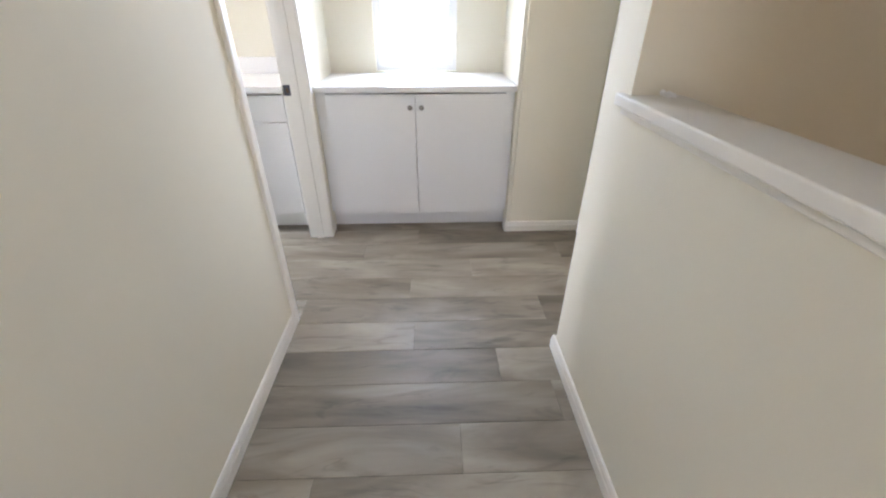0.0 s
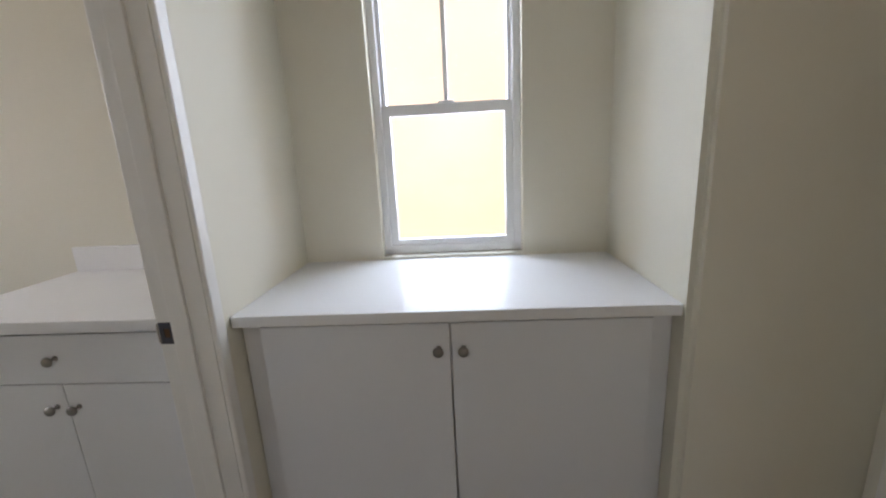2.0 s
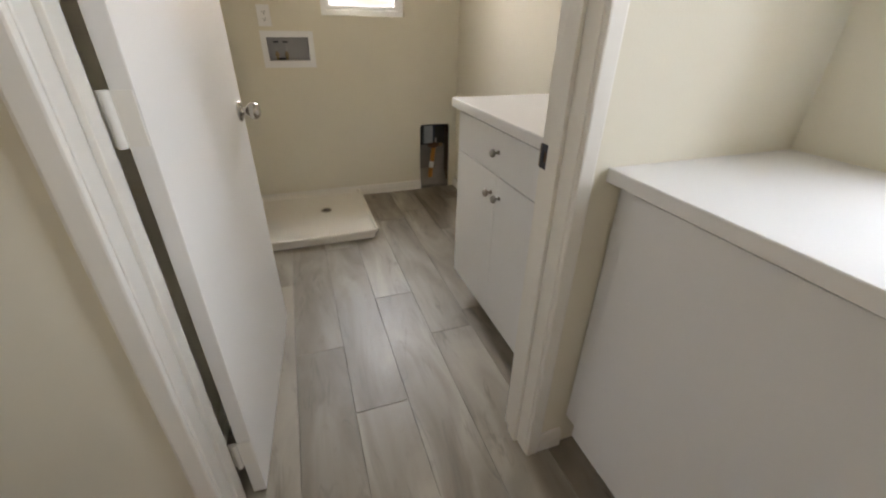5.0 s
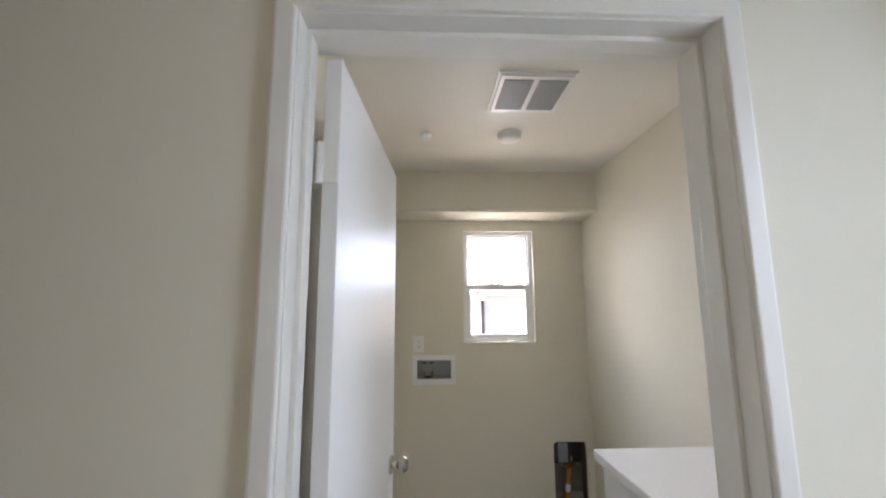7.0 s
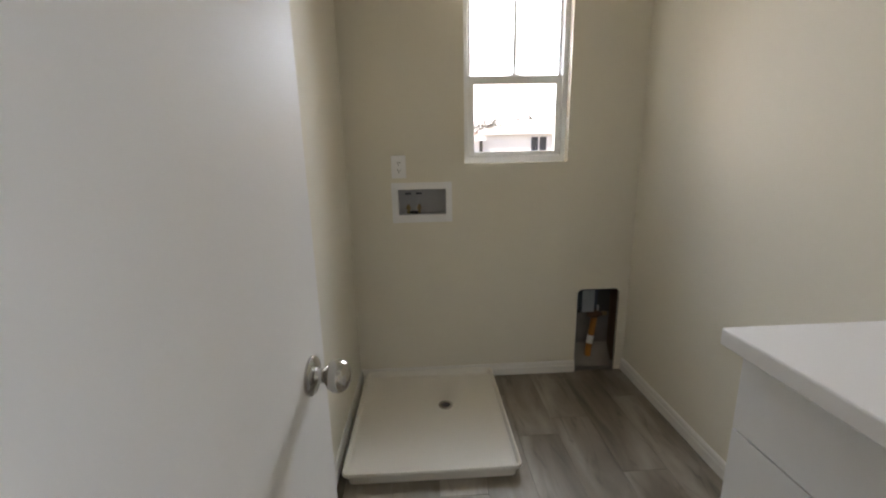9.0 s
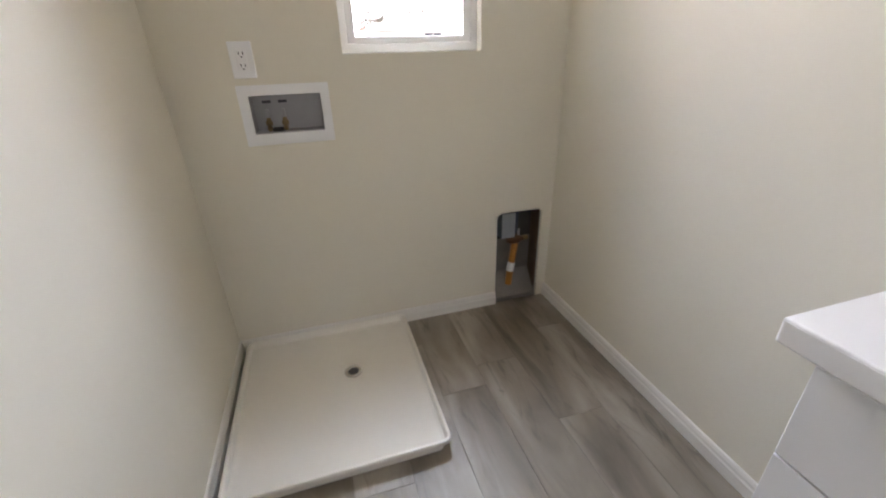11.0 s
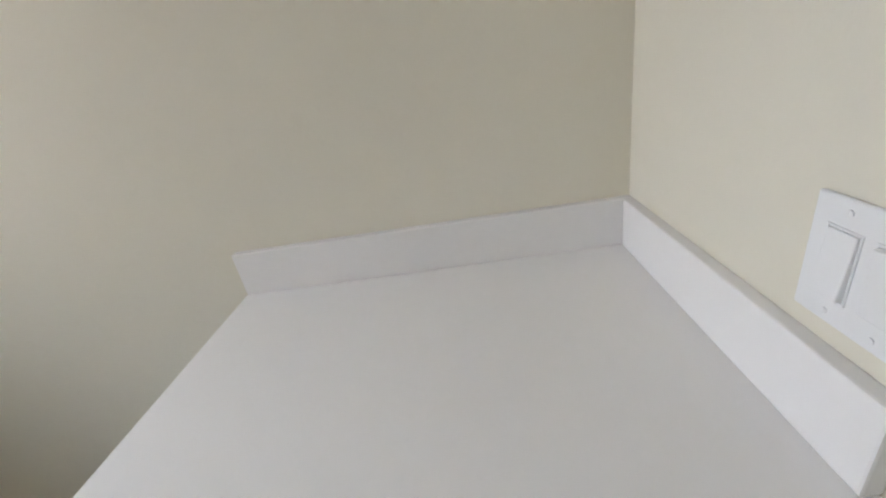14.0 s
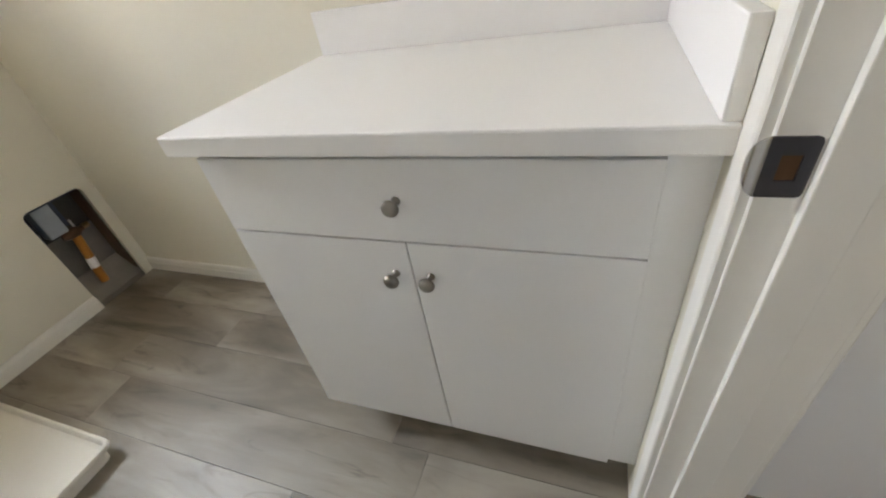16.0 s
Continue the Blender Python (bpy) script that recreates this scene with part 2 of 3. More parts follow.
def bevel_sharp(bm, offset, segments=1):
    """Ease the corners alone, leaving flat faces unbroken."""
    bmesh.ops.recalc_face_normals(bm, faces=bm.faces)
    bm.normal_update()
    es = [e for e in bm.edges if len(e.link_faces) == 2 and e.calc_face_angle(0) > 0.5]
    bmesh.ops.bevel(bm, geom=es, offset=offset, segments=segments, affect="EDGES")
    return bm


def slab(axis, a0, a1, u0, u1, v0, v1, holes=()):
    """A wall across `axis` ('x' or 'y') from a0 to a1, spanning u (the other level axis) and z, with holes (u0, u1, z0, z1)."""
    us = sorted({u0, u1, *[h[i] for h in holes for i in (0, 1)]})
    vs = sorted({v0, v1, *[h[i] for h in holes for i in (2, 3)]})
    us = [u for u in us if u0 <= u <= u1]
    vs = [v for v in vs if v0 <= v <= v1]

    def solid(i, j):
        if not (0 <= i < len(us) - 1 and 0 <= j < len(vs) - 1):
            return False
        cu, cv = (us[i] + us[i + 1]) / 2, (vs[j] + vs[j + 1]) / 2
        return not any(h[0] < cu < h[1] and h[2] < cv < h[3] for h in holes)

    bm = bmesh.new()
    cache = {}

    def vert(a, i, j):
        key = (a, i, j)
        if key not in cache:
            co = (a, us[i], vs[j]) if axis == "x" else (us[i], a, vs[j])
            cache[key] = bm.verts.new(co)
        return cache[key]

    for i in range(len(us) - 1):
        for j in range(len(vs) - 1):
            if not solid(i, j):
                continue
            for a in (a0, a1):
                bm.faces.new([vert(a, i, j), vert(a, i + 1, j), vert(a, i + 1, j + 1), vert(a, i, j + 1)])
            for di, dj, p, q in ((-1, 0, (i, j), (i, j + 1)), (1, 0, (i + 1, j), (i + 1, j + 1)),
                                 (0, -1, (i, j), (i + 1, j)), (0, 1, (i, j + 1), (i + 1, j + 1))):
                if not solid(i + di, j + dj):
                    bm.faces.new([vert(a0, *p), vert(a1, *p), vert(a1, *q), vert(a0, *q)])
    return bm


def lathe(profile, steps=24, axis="z", bm=None, at=(0, 0, 0)):
    """A turned shape: (radius, height) pairs spun round `axis`."""
    bm = bm or bmesh.new()
    rings = []
    for r, h in profile:
        ring = []
        for k in range(steps):
            a = 2 * math.pi * k / steps
            c, s = r * math.cos(a), r * math.sin(a)
            co = {"z": (c, s, h), "y": (c, h, s), "x": (h, c, s)}[axis]
            ring.append(bm.verts.new(Vector(co) + Vector(at)))
        rings.append(ring)
    for a, b in zip(rings, rings[1:]):
        for k in range(steps):
            bm.faces.new([a[k], a[(k + 1) % steps], b[(k + 1) % steps], b[k]])
    bm.faces.new(rings[0])
    bm.faces.new(rings[-1])
    return bm


def tube(points, radius, steps=10):
    """A round pipe along points."""
    bm = bmesh.new()
    pts = [Vector(p) for p in points]
    rings = []
    for i, p in enumerate(pts):
        d = (pts[min(i + 1, len(pts) - 1)] - pts[max(i - 1, 0)]).normalized()
        q = d.to_track_quat("Z", "Y").to_matrix()
        rings.append([bm.verts.new(p + q @ Vector((radius * math.cos(2 * math.pi * k / steps), radius * math.sin(2 * math.pi * k / steps), 0))) for k in range(steps)])
    for a, b in zip(rings, rings[1:]):
        for k in range(steps):
            bm.faces.new([a[k], a[(k + 1) % steps], b[(k + 1) % steps], b[k]])
    bm.faces.new(rings[0])
    bm.faces.new(rings[-1])
    return bm


BASE_PROFILE = [(0, 0), (0.014, 0), (0.014, 0.042), (0.011, 0.047), (0.0105, 0.058), (0.006, 0.068), (0, 0.070)]


def baseboard(p, q, n):
    """A moulded skirting from p to q on the level, standing out along n."""
    bm = bmesh.new()
    ends = [[bm.verts.new((e[0] + n[0] * d, e[1] + n[1] * d, h)) for d, h in BASE_PROFILE] for e in (p, q)]
    k = len(BASE_PROFILE)
    for i in range(k):
        bm.faces.new([ends[0][i], ends[0][(i + 1) % k], ends[1][(i + 1) % k], ends[1][i]])
    for e in ends:
        bm.faces.new(e)
    return structure(part("baseboard", bm, M_TRIM), "white painted moulded baseboard along the wall foot", "baseboard")


CASING_PROFILE = [(0.004, 0), (0.004, 0.0125), (0.0055, 0.0150), (0.009, 0.016), (0.038, 0.016), (0.0425, 0.0148), (0.0445, 0.0115), (0.0445, 0)]


def casing(x, side, y0, y1, z1, parent):
    """A mitred door casing on the wall face x, standing out to `side`, round the opening y0 to y1."""
    bm = bmesh.new()
    rows = []
    for u, d in CASING_PROFILE:
        xx = x + side * d
        rows.append([bm.verts.new(c) for c in ((xx, y0 - u, 0), (xx, y0 - u, z1 + u), (xx, y1 + u, z1 + u), (xx, y1 + u, 0))])
    for a, b in zip(rows, rows[1:] + rows[:1]):
        for i in range(3):
            bm.faces.new([a[i], a[i + 1], b[i + 1], b[i]])
    for i in (0, 3):
        bm.faces.new([r[i] for r in rows])
    return part("door_casing", bm, M_TRIM, parent)


def door_frame(name, x0, x1, y0, y1, z1, stop_side, label):
    """Jambs, head and stops in the wall x0..x1, with a casing on both faces. stop_side: +1 when the leaf closes on the x0 side."""
    root = structure(thing(name, (0, 0, 0), label, "door frame"), label, "door frame")
    t, e = 0.018, 0.004
    part("jamb", bm_box(x0 - e, x1 + e, y0 - t, y0, 0, z1 + t, bevel=0.0015, segments=1), M_TRIM, root)
    part("jamb", bm_box(x0 - e, x1 + e, y1, y1 + t, 0, z1 + t, bevel=0.0015, segments=1), M_TRIM, root)
    part("jamb_head", bm_box(x0 - e, x1 + e, y0, y1, z1, z1 + t, bevel=0.0015, segments=1), M_TRIM, root)
    a, b = (x0 + 0.033, x1 - 0.043) if stop_side > 0 else (x0 + 0.043, x1 - 0.033)
    part("door_stop", bm_box(a, b, y0, y0 + 0.011, 0, z1 - 0.011, bevel=0.002), M_TRIM, root)
    part("door_stop", bm_box(a, b, y1 - 0.011, y1, 0, z1 - 0.011, bevel=0.002), M_TRIM, root)
    part("door_stop", bm_box(a, b, y0, y1, z1 - 0.011, z1, bevel=0.002), M_TRIM, root)
    casing(x0, -1, y0, y1, z1, root)
    casing(x1, 1, y0, y1, z1, root)
    return root


KNOB_PROFILE = [(0.0078, 0.0), (0.0078, 0.002), (0.0052, 0.005), (0.0044, 0.011), (0.0050, 0.016), (0.0125, 0.0195), (0.0146, 0.0225), (0.0142, 0.027), (0.0112, 0.031), (0.0058, 0.0335), (0.001, 0.0340)]


def cabinet_knob(at, parent):
    bm = lathe([(r, -h) for r, h in KNOB_PROFILE], 20, "y")
    ob = part("knob", bm, M_NICKEL, parent, "brushed nickel mushroom knob", smooth=True)
    ob.location = at
    return ob


def door_leaf(name, loc, rz, width, height, label, knob_u, hinge_out):
    """A flush slab door along local -x from its hinge edge, its thickness on local +y."""
    root = structure(thing(name, loc, label, "door", rz=rz), label, "door")
    part("slab", bm_box(-width, 0, 0, 0.035, 0.008, height, bevel=0.0025), M_DOOR, root)
    for s, y in ((1, 0.035), (-1, 0.0)):
        bm = lathe([(0.033, 0), (0.033, 0.004), (0.029, 0.008), (0.0145, 0.010), (0.012, 0.014), (0.012, 0.023), (0.015, 0.027), (0.022, 0.031), (0.0262, 0.038), (0.0275, 0.046), (0.0262, 0.055), (0.0205, 0.062), (0.011, 0.066), (0.001, 0.067)], 28, "y")
        for v in bm.verts:
            v.co.y = y + s * v.co.y
        k = part("door_knob", bm, M_CHROME, root, "polished round door knob on a round rose", smooth=True)
        k.location = (-width + knob_u, 0, 0.918)
    part("latch_plate", bm_box(-width - 0.001, -width + 0.002, 0.006, 0.029, 0.89, 0.946), M_CHROME, root)
    for z in (0.18, 1.035, 1.78):
        h = part("hinge", lathe([(0.0075, z - 0.045), (0.0075, z + 0.045)], 14, "z", at=(0.006, hinge_out, 0)), M_TRIM, root, "white painted butt hinge", smooth=True)
        part("hinge_plate", bm_box(0.0, 0.003, 0.003, 0.032, z - 0.044, z + 0.044), M_TRIM, h)
        part("hinge_plate", bm_box(0.001, 0.004, -0.019, 0.003, z - 0.044, z + 0.044), M_TRIM, h)
    return root


def window_unit(name, loc, rz, w, h, rail, label, depth=0.05):
    """A single-hung vinyl window. Local x spans the width from 0, local +y points indoors, z from 0. rail: height of the meeting rail."""
    root = structure(thing(name, loc, label, "window", rz=rz), label, "window")
    f = 0.028
    bm = slab("y", -depth, 0.0, 0, w, 0, h, [(f, w - f, f * 1.25, h - f)])
    bevel_sharp(bm, 0.0025, 1)
    part("window_frame", bm, M_VINYL, root)
    # lower sash nearer the room
    s = 0.03
    bm = slab("y", -0.030, -0.006, f, w - f, f, rail + 0.018, [(f + s, w - f - s, f + s, rail - 0.022)])
    bevel_sharp(bm, 0.002, 1)
    low = part("lower_sash", bm, M_VINYL, root)
    part("pane", bm_box(f + s - 0.004, w - f - s + 0.004, -0.020, -0.016, f + s - 0.004, rail - 0.018), M_GLASS, low)
    part("sash_lock", bm_box(w / 2 - 0.03, w / 2 + 0.03, -0.028, -0.012, rail + 0.018, rail + 0.028, bevel=0.003), M_VINYL, low)
    s = 0.016
    bm = slab("y", -depth + 0.004, -0.031, f, w - f, rail - 0.018, h - f, [(f + s, w - f - s, rail + 0.012, h - f - s)])
    bevel_sharp(bm, 0.002, 1)
    up = part("upper_sash", bm, M_VINYL, root)
    part("muntin", bm_box(w / 2 - 0.008, w / 2 + 0.008, -depth + 0.006, -0.033, rail + 0.012, h - f - s), M_VINYL, up)
    for x0, x1 in ((f + s - 0.003, w / 2 - 0.008), (w / 2 + 0.008, w - f - s + 0.003)):
        part("pane", bm_box(x0, x1, -depth + 0.010, -depth + 0.013, rail + 0.010, h - f - s + 0.003), M_GLASS, up)
    for o in root.children_recursive:
        if o.name.startswith("pane"):
            o.visible_shadow = False
    return root


# ---- plan (metres) ----
CEIL = 2.44
Y_N = 0.56            # indoor face of the outer wall behind the niche and the vanity
X_W = -2.37           # indoor face of the laundry's outer wall
LW = (-0.375, 0.168, 1.222, 2.068)    # laundry window opening
NW = (0.307, 0.853, 0.928, 2.068)     # niche window opening
DOOR = (-0.899, -0.087, 2.03)         # laundry doorway, finished
RDOOR = (-0.925, -0.115, 2.03)        # bedroom doorway, finished
J = 0.018

# ---- setting ----
w = part("wall_partition", slab("x", -0.12, 0.0, -4.6, Y_N, -0.05, CEIL, [(DOOR[0] - J, DOOR[1] + J, -1, DOOR[2] + J)]), M_WALL)
structure(w, "warm white painted partition wall with the laundry doorway", "wall")
w = part("wall_north", slab("y", Y_N, Y_N + 0.16, -2.53, 4.36, -0.1, 2.7, [NW]), M_WALL)
structure(w, "warm white painted outer wall behind the window niche", "wall")
BOX = (-0.725, -0.475, 0.962, 1.096)
HOLE = (0.266, 0.509, -1, 0.508)
w = part("wall_west", slab("x", X_W - 0.10, X_W, -0.985, Y_N, -0.05, CEIL, [LW, BOX, HOLE]), M_WALL)
structure(w, "warm white painted laundry wall with window and service recesses", "wall")
w = part("wall_west_sheathing", slab("x", X_W - 0.16, X_W - 0.10, -1.105, Y_N, -0.1, 2.7, [LW]), M_STUCCO_W)
structure(w, "outer sheathing of the laundry wall", "wall")
w = part("wall_laundry_south", slab("y", -1.105, -0.985, X_W - 0.10, -0.12, -0.05, CEIL), M_WALL)
structure(w, "warm white painted laundry side wall behind the open door", "wall")
bm = bm_box(1.17, 1.775, -0.03, Y_N, -0.05, CEIL)
bmesh.ops.bevel(bm, geom=[e for e in bm.edges if abs(e.verts[0].co.z - e.verts[1].co.z) > 1 and e.verts[0].co.x < 1.2 and e.verts[0].co.y < 0], offset=0.02, segments=5, affect="EDGES")
structure(part("wall_pier", bm, M_WALL, smooth=True), "warm white painted pier with a rounded corner beside the niche", "wall")
w = part("wall_bedroom", slab("x", 1.655, 1.775, -1.135, -0.03, -0.05, CEIL, [(RDOOR[0] - J, RDOOR[1] + J, -1, RDOOR[2] + J)]), M_WALL)
structure(w, "warm white painted wall with the second doorway", "wall")
bm = bm_box(1.20, 4.2, -1.325, -1.135, -0.05, CEIL)
bmesh.ops.bevel(bm, geom=[e for e in bm.edges if abs(e.verts[0].co.z - e.verts[1].co.z) > 1 and e.verts[0].co.x < 1.3 and e.verts[0].co.y > -1.2], offset=0.012, segments=4, affect="EDGES")
structure(part("wall_stair_end", bm, M_WALL, smooth=True), "warm white painted wall end beside the stairwell", "wall")
w = part("half_wall", slab("x", 1.20, 1.32, -4.6, -1.325, -1.5, 1.074), M_WALL)
structure(w, "warm white painted half wall guarding the stairwell", "wall")
# out of view; added to block the landing fill from the stairwell
w = part("wall_stair_blocker", slab("x", 1.20, 1.32, -4.6, -2.12, 1.106, CEIL), M_WALL)
structure(w, "unseen plain wall added to keep lamp light off the stairwell", "wall")
w = part("wall_stairwell", slab("x", 2.45, 2.57, -4.6, -1.325, -1.5, CEIL), M_WALL)
structure(w, "warm white painted far wall of the stairwell", "wall")
# both openings here are added, unseen, to go with the fill lamps
w = part("wall_south", slab("y", -4.76, -4.6, -0.12, 2.57, -1.5, 2.7, [(0.1, 1.1, 0.8, 2.1), (1.6, 2.3, -0.4, 0.6)]), M_WALL)
structure(w, "unseen plain wall with added openings for the fill lamps", "wall")
# unseen opening added to go with the bedroom fill
w = part("wall_east", slab("x", 4.2, 4.36, -1.325, Y_N, -0.1, 2.7, [(-0.9, 0.1, 0.8, 2.1)]), M_WALL)
structure(w, "unseen plain bedroom wall with an added window opening", "wall")
structure(part("ceiling", bm_box(-2.53, 4.36, -4.76, Y_N + 0.16, CEIL, 2.72), M_CEIL), "off-white painted smooth ceiling", "ceiling")
bm = bm_box(X_W, -2.05, -0.985, Y_N, 2.15, CEIL)
bmesh.ops.bevel(bm, geom=[e for e in bm.edges if all(v.co.x > -2.1 and v.co.z < 2.2 for v in e.verts)], offset=0.012, segments=4, affect="EDGES")
structure(part("soffit", bm, M_WALL, smooth=True), "painted boxed soffit over the laundry window", "soffit")
# unseen floor, added as a warm reflector below the stairwell walls
structure(part("stairwell_floor", bm_box(1.32, 2.45, -4.6, -1.325, -1.5, -1.4), M_WARM_BOUNCE), "unseen honey-coloured floor added to warm the stairwell's bounce light", "floor")

# out of view; overhang added so no sun enters the south and east openings
structure(part("roof", bm_box(-2.85, 6.6, -7.3, 0.95, 2.76, 2.92), M_ROOF), "unseen roof slab added with deep eaves to block the sun", "roof")

# window reveals are the wall's own holes; the vinyl units stand in them
window_unit("window_1", (NW[1], Y_N + 0.045, NW[2]), 180, NW[1] - NW[0], NW[3] - NW[2], 0.553, "white vinyl single-hung window over the niche counter", 0.07)
window_unit("window_2", (X_W - 0.045, LW[1], LW[2]), -90, LW[1] - LW[0], LW[3] - LW[2], 0.415, "white vinyl single-hung window in the laundry wall", 0.07)

frame_1 = door_frame("door_frame_1", -0.12, 0.0, *DOOR, 1, "white painted laundry door frame with moulded casing")
frame_2 = door_frame("door_frame_2", 1.655, 1.775, *RDOOR, -1, "white painted bedroom door frame with moulded casing")
door_leaf("door_1", (-0.128, -0.880, 0), -4.4, 0.80, 2.02, "white flush laundry door standing open", 0.07, -0.006)
door_leaf("door_2", (1.781, -0.118, 0), 174.5, 0.80, 2.02, "white flush bedroom door standing open", 0.07, -0.006)

# strike plate on the laundry jamb
sp = thing("strike_plate", (-0.108, DOOR[1], 0.917), "dark metal strike plate let into the door jamb", "strike plate")
bm = bm_box(-0.017, -0.006, -0.0025, 0.0, -0.028, 0.028)
box(bm, 0.009, 0.0185, -0.0025, 0.0, -0.0235, 0.0235)
box(bm, 0.009, 0.0140, -0.0025, 0.0, -0.028, -0.0235)
box(bm, 0.009, 0.0140, -0.0025, 0.0, 0.0235, 0.028)
box(bm, -0.006, 0.009, -0.0025, 0.0, -0.028, -0.012)
box(bm, -0.006, 0.009, -0.0025, 0.0, 0.012, 0.028)
for z in (-1, 1):
    ring = [(0.014, 0.0235), (0.0185, 0.0235), (0.0172, 0.0267), (0.014, 0.028)]
    lo = [bm.verts.new((x, -0.0025, z * h)) for x, h in ring]
    hi = [bm.verts.new((x, 0.0, z * h)) for x, h in ring]
    for i in range(4):
        bm.faces.new([lo[i], lo[(i + 1) % 4], hi[(i + 1) % 4], hi[i]])
    bm.faces.new(lo)
    bm.faces.new(hi)
part("plate", bm, M_BRONZE, sp)
# tongue that curls round the jamb's corner
bm = bmesh.new()
rows = []
for x, y, half in ((-0.017, -0.0013, 0.028), (-0.021, -0.0012, 0.026), (-0.025, 0.0006, 0.022), (-0.0275, 0.0030, 0.015), (-0.0285, 0.0048, 0.006)):
    rows.append([bm.verts.new((x, y + d, z)) for d, z in ((-0.0012, -half), (-0.0012, half), (0.0012, half), (0.0012, -half))])
for p, q in zip(rows, rows[1:]):
    for i in range(4):
        bm.faces.new([p[i], p[(i + 1) % 4], q[(i + 1) % 4], q[i]])
bm.faces.new(rows[0])
bm.faces.new(rows[-1])
part("lip", bm, M_CHROME, sp, "worn grey curled lip", smooth=True)
part("bolt_pocket", bm_box(-0.006, 0.009, -0.0005, 0.012, -0.012, 0.012), M_RUST, sp)

# baseboards
for p, q, nrm in (
    ((0.0, -4.6), (0.0, DOOR[0] - 0.046), (1, 0)), ((0.0, DOOR[1] + 0.046), (0.0, 0.035), (1, 0)),
    ((1.17, -0.02), (1.17, 0.035), (-1, 0)), ((1.158, -0.03), (1.655, -0.03), (0, -1)),
    ((1.20, -4.6), (1.20, -1.123), (-1, 0)), ((1.188, -1.135), (1.655, -1.135), (0, 1)),
    ((X_W, -0.985), (X_W, HOLE[0]), (1, 0)), ((X_W, -0.985), (-0.12, -0.985), (0, 1)),
    ((X_W, Y_N), (-0.93, Y_N), (0, -1)), ((-0.12, -0.985), (-0.12, DOOR[0] - 0.046), (-1, 0)),
    ((1.775, -1.135), (4.2, -1.135), (0, 1)), ((0, -4.6), (1.20, -4.6), (0, 1)),
):
    baseboard(p, q, nrm)

# half wall cap
cap = thing("half_wall_cap", (0, 0, 1.074), "white painted wooden cap board on the half wall", "ledge")
tagged(cap, kind="structure")
part("cap_board", bm_box(1.178, 1.343, -4.6, -1.275, 0, 0.032, bevel=0.006, segments=3), M_TRIM, cap)
# thin strip added to imitate the shadow band beneath the cap board
part("cap_shade_strip", bm_box(1.194, 1.20, -4.6, -1.295, -0.020, 0, bevel=0.002), M_TRIM, cap)


# ---- niche cabinet ----
def niche_cabinet():
    root = thing("base_cabinet", (0, 0, 0), "white two-door base cabinet built into the window niche", "cabinet")
    part("body", bm_box(0.002, 1.168, 0.085, Y_N - 0.002, 0.108, 0.8865), M_CAB, root)
    part("filler_strip", bm_box(0.002, 0.070, 0.046, 0.085, 0.125, 0.8865), M_CAB, root)
    part("filler_strip", bm_box(1.104, 1.168, 0.046, 0.085, 0.125, 0.8865), M_CAB, root)
    part("toe_kick", bm_box(0.002, 1.168, 0.098, 0.112, 0.0, 0.108), M_CAB, root)
    for x0, x1, kx in ((0.062, 0.5805, 0.550), (0.5855, 1.112, 0.617)):
        d = part("door", bm_box(x0, x1, 0.026, 0.045, 0.114, 0.874, bevel=0.0015), M_CAB, root)
        cabinet_knob((kx, 0.026, 0.801), d)
    return root


niche_cabinet()
top = thing("countertop", (0, 0, 0.918), "white laminate countertop across the window niche", "countertop")
part("slab", bm_box(0.001, 1.169, 0.0, Y_N - 0.001, -0.031, 0.0, bevel=0.0025, segments=2), M_TOP, top)


part("edge_band", bm_box(0.0025, 1.1675, -0.0006, 0.0006, -0.0285, -0.0025), M_TOP, top)


# ---- laundry vanity ----
def vanity():
    root = thing("vanity_cabinet", (0, 0, 0), "white vanity cabinet with one drawer over two doors", "cabinet")
    part("body", bm_box(-0.908, -0.178, 0.075, Y_N - 0.002, 0.12, 0.884), M_CAB, root)
    part("end_panel", bm_box(-0.925, -0.9082, 0.0415, Y_N - 0.002, 0.12, 0.884), M_CAB, root)
    part("filler_strip", bm_box(-0.177, -0.1203, 0.031, 0.074, 0.12, 0.884), M_CAB, root)
    part("toe_kick", bm_box(-0.915, -0.1215, 0.095, 0.11, 0.0, 0.12), M_CAB, root)
    part("side_panel", bm_box(-0.925, -0.910, 0.10, Y_N - 0.002, 0.0, 0.12), M_CAB, root)
    d = part("drawer_front", bm_box(-0.925, -0.178, 0.021, 0.040, 0.720, 0.872, bevel=0.0015), M_CAB, root)
    cabinet_knob((-0.548, 0.021, 0.801), d)
    for x0, x1, kx in ((-0.925, -0.5515, -0.584), (-0.5485, -0.178, -0.516)):
        d = part("door", bm_box(x0, x1, 0.021, 0.040, 0.121, 0.7165, bevel=0.0015), M_CAB, root)
        cabinet_knob((kx, 0.021, 0.646), d)
    return root


vanity()
vt = thing("countertop", (0, 0, 0.921), "white laminate vanity countertop with low back and side splash", "countertop")
part("slab", bm_box(-0.964, -0.1203, 0.0, Y_N - 0.0004, -0.0365, 0.0, bevel=0.004, segments=3), M_TOP, vt)
part("edge_band", bm_box(-0.9600, -0.1240, -0.0006, 0.0006, -0.0325, -0.0040), M_TOP, vt)
part("backsplash", bm_box(-0.960, -0.1203, Y_N - 0.0205, Y_N - 0.0004, 0.0, 0.10, bevel=0.003), M_TOP, vt)
part("side_splash", bm_box(-0.1405, -0.1203, 0.004, Y_N - 0.0212, 0.0, 0.10, bevel=0.003), M_TOP, vt)


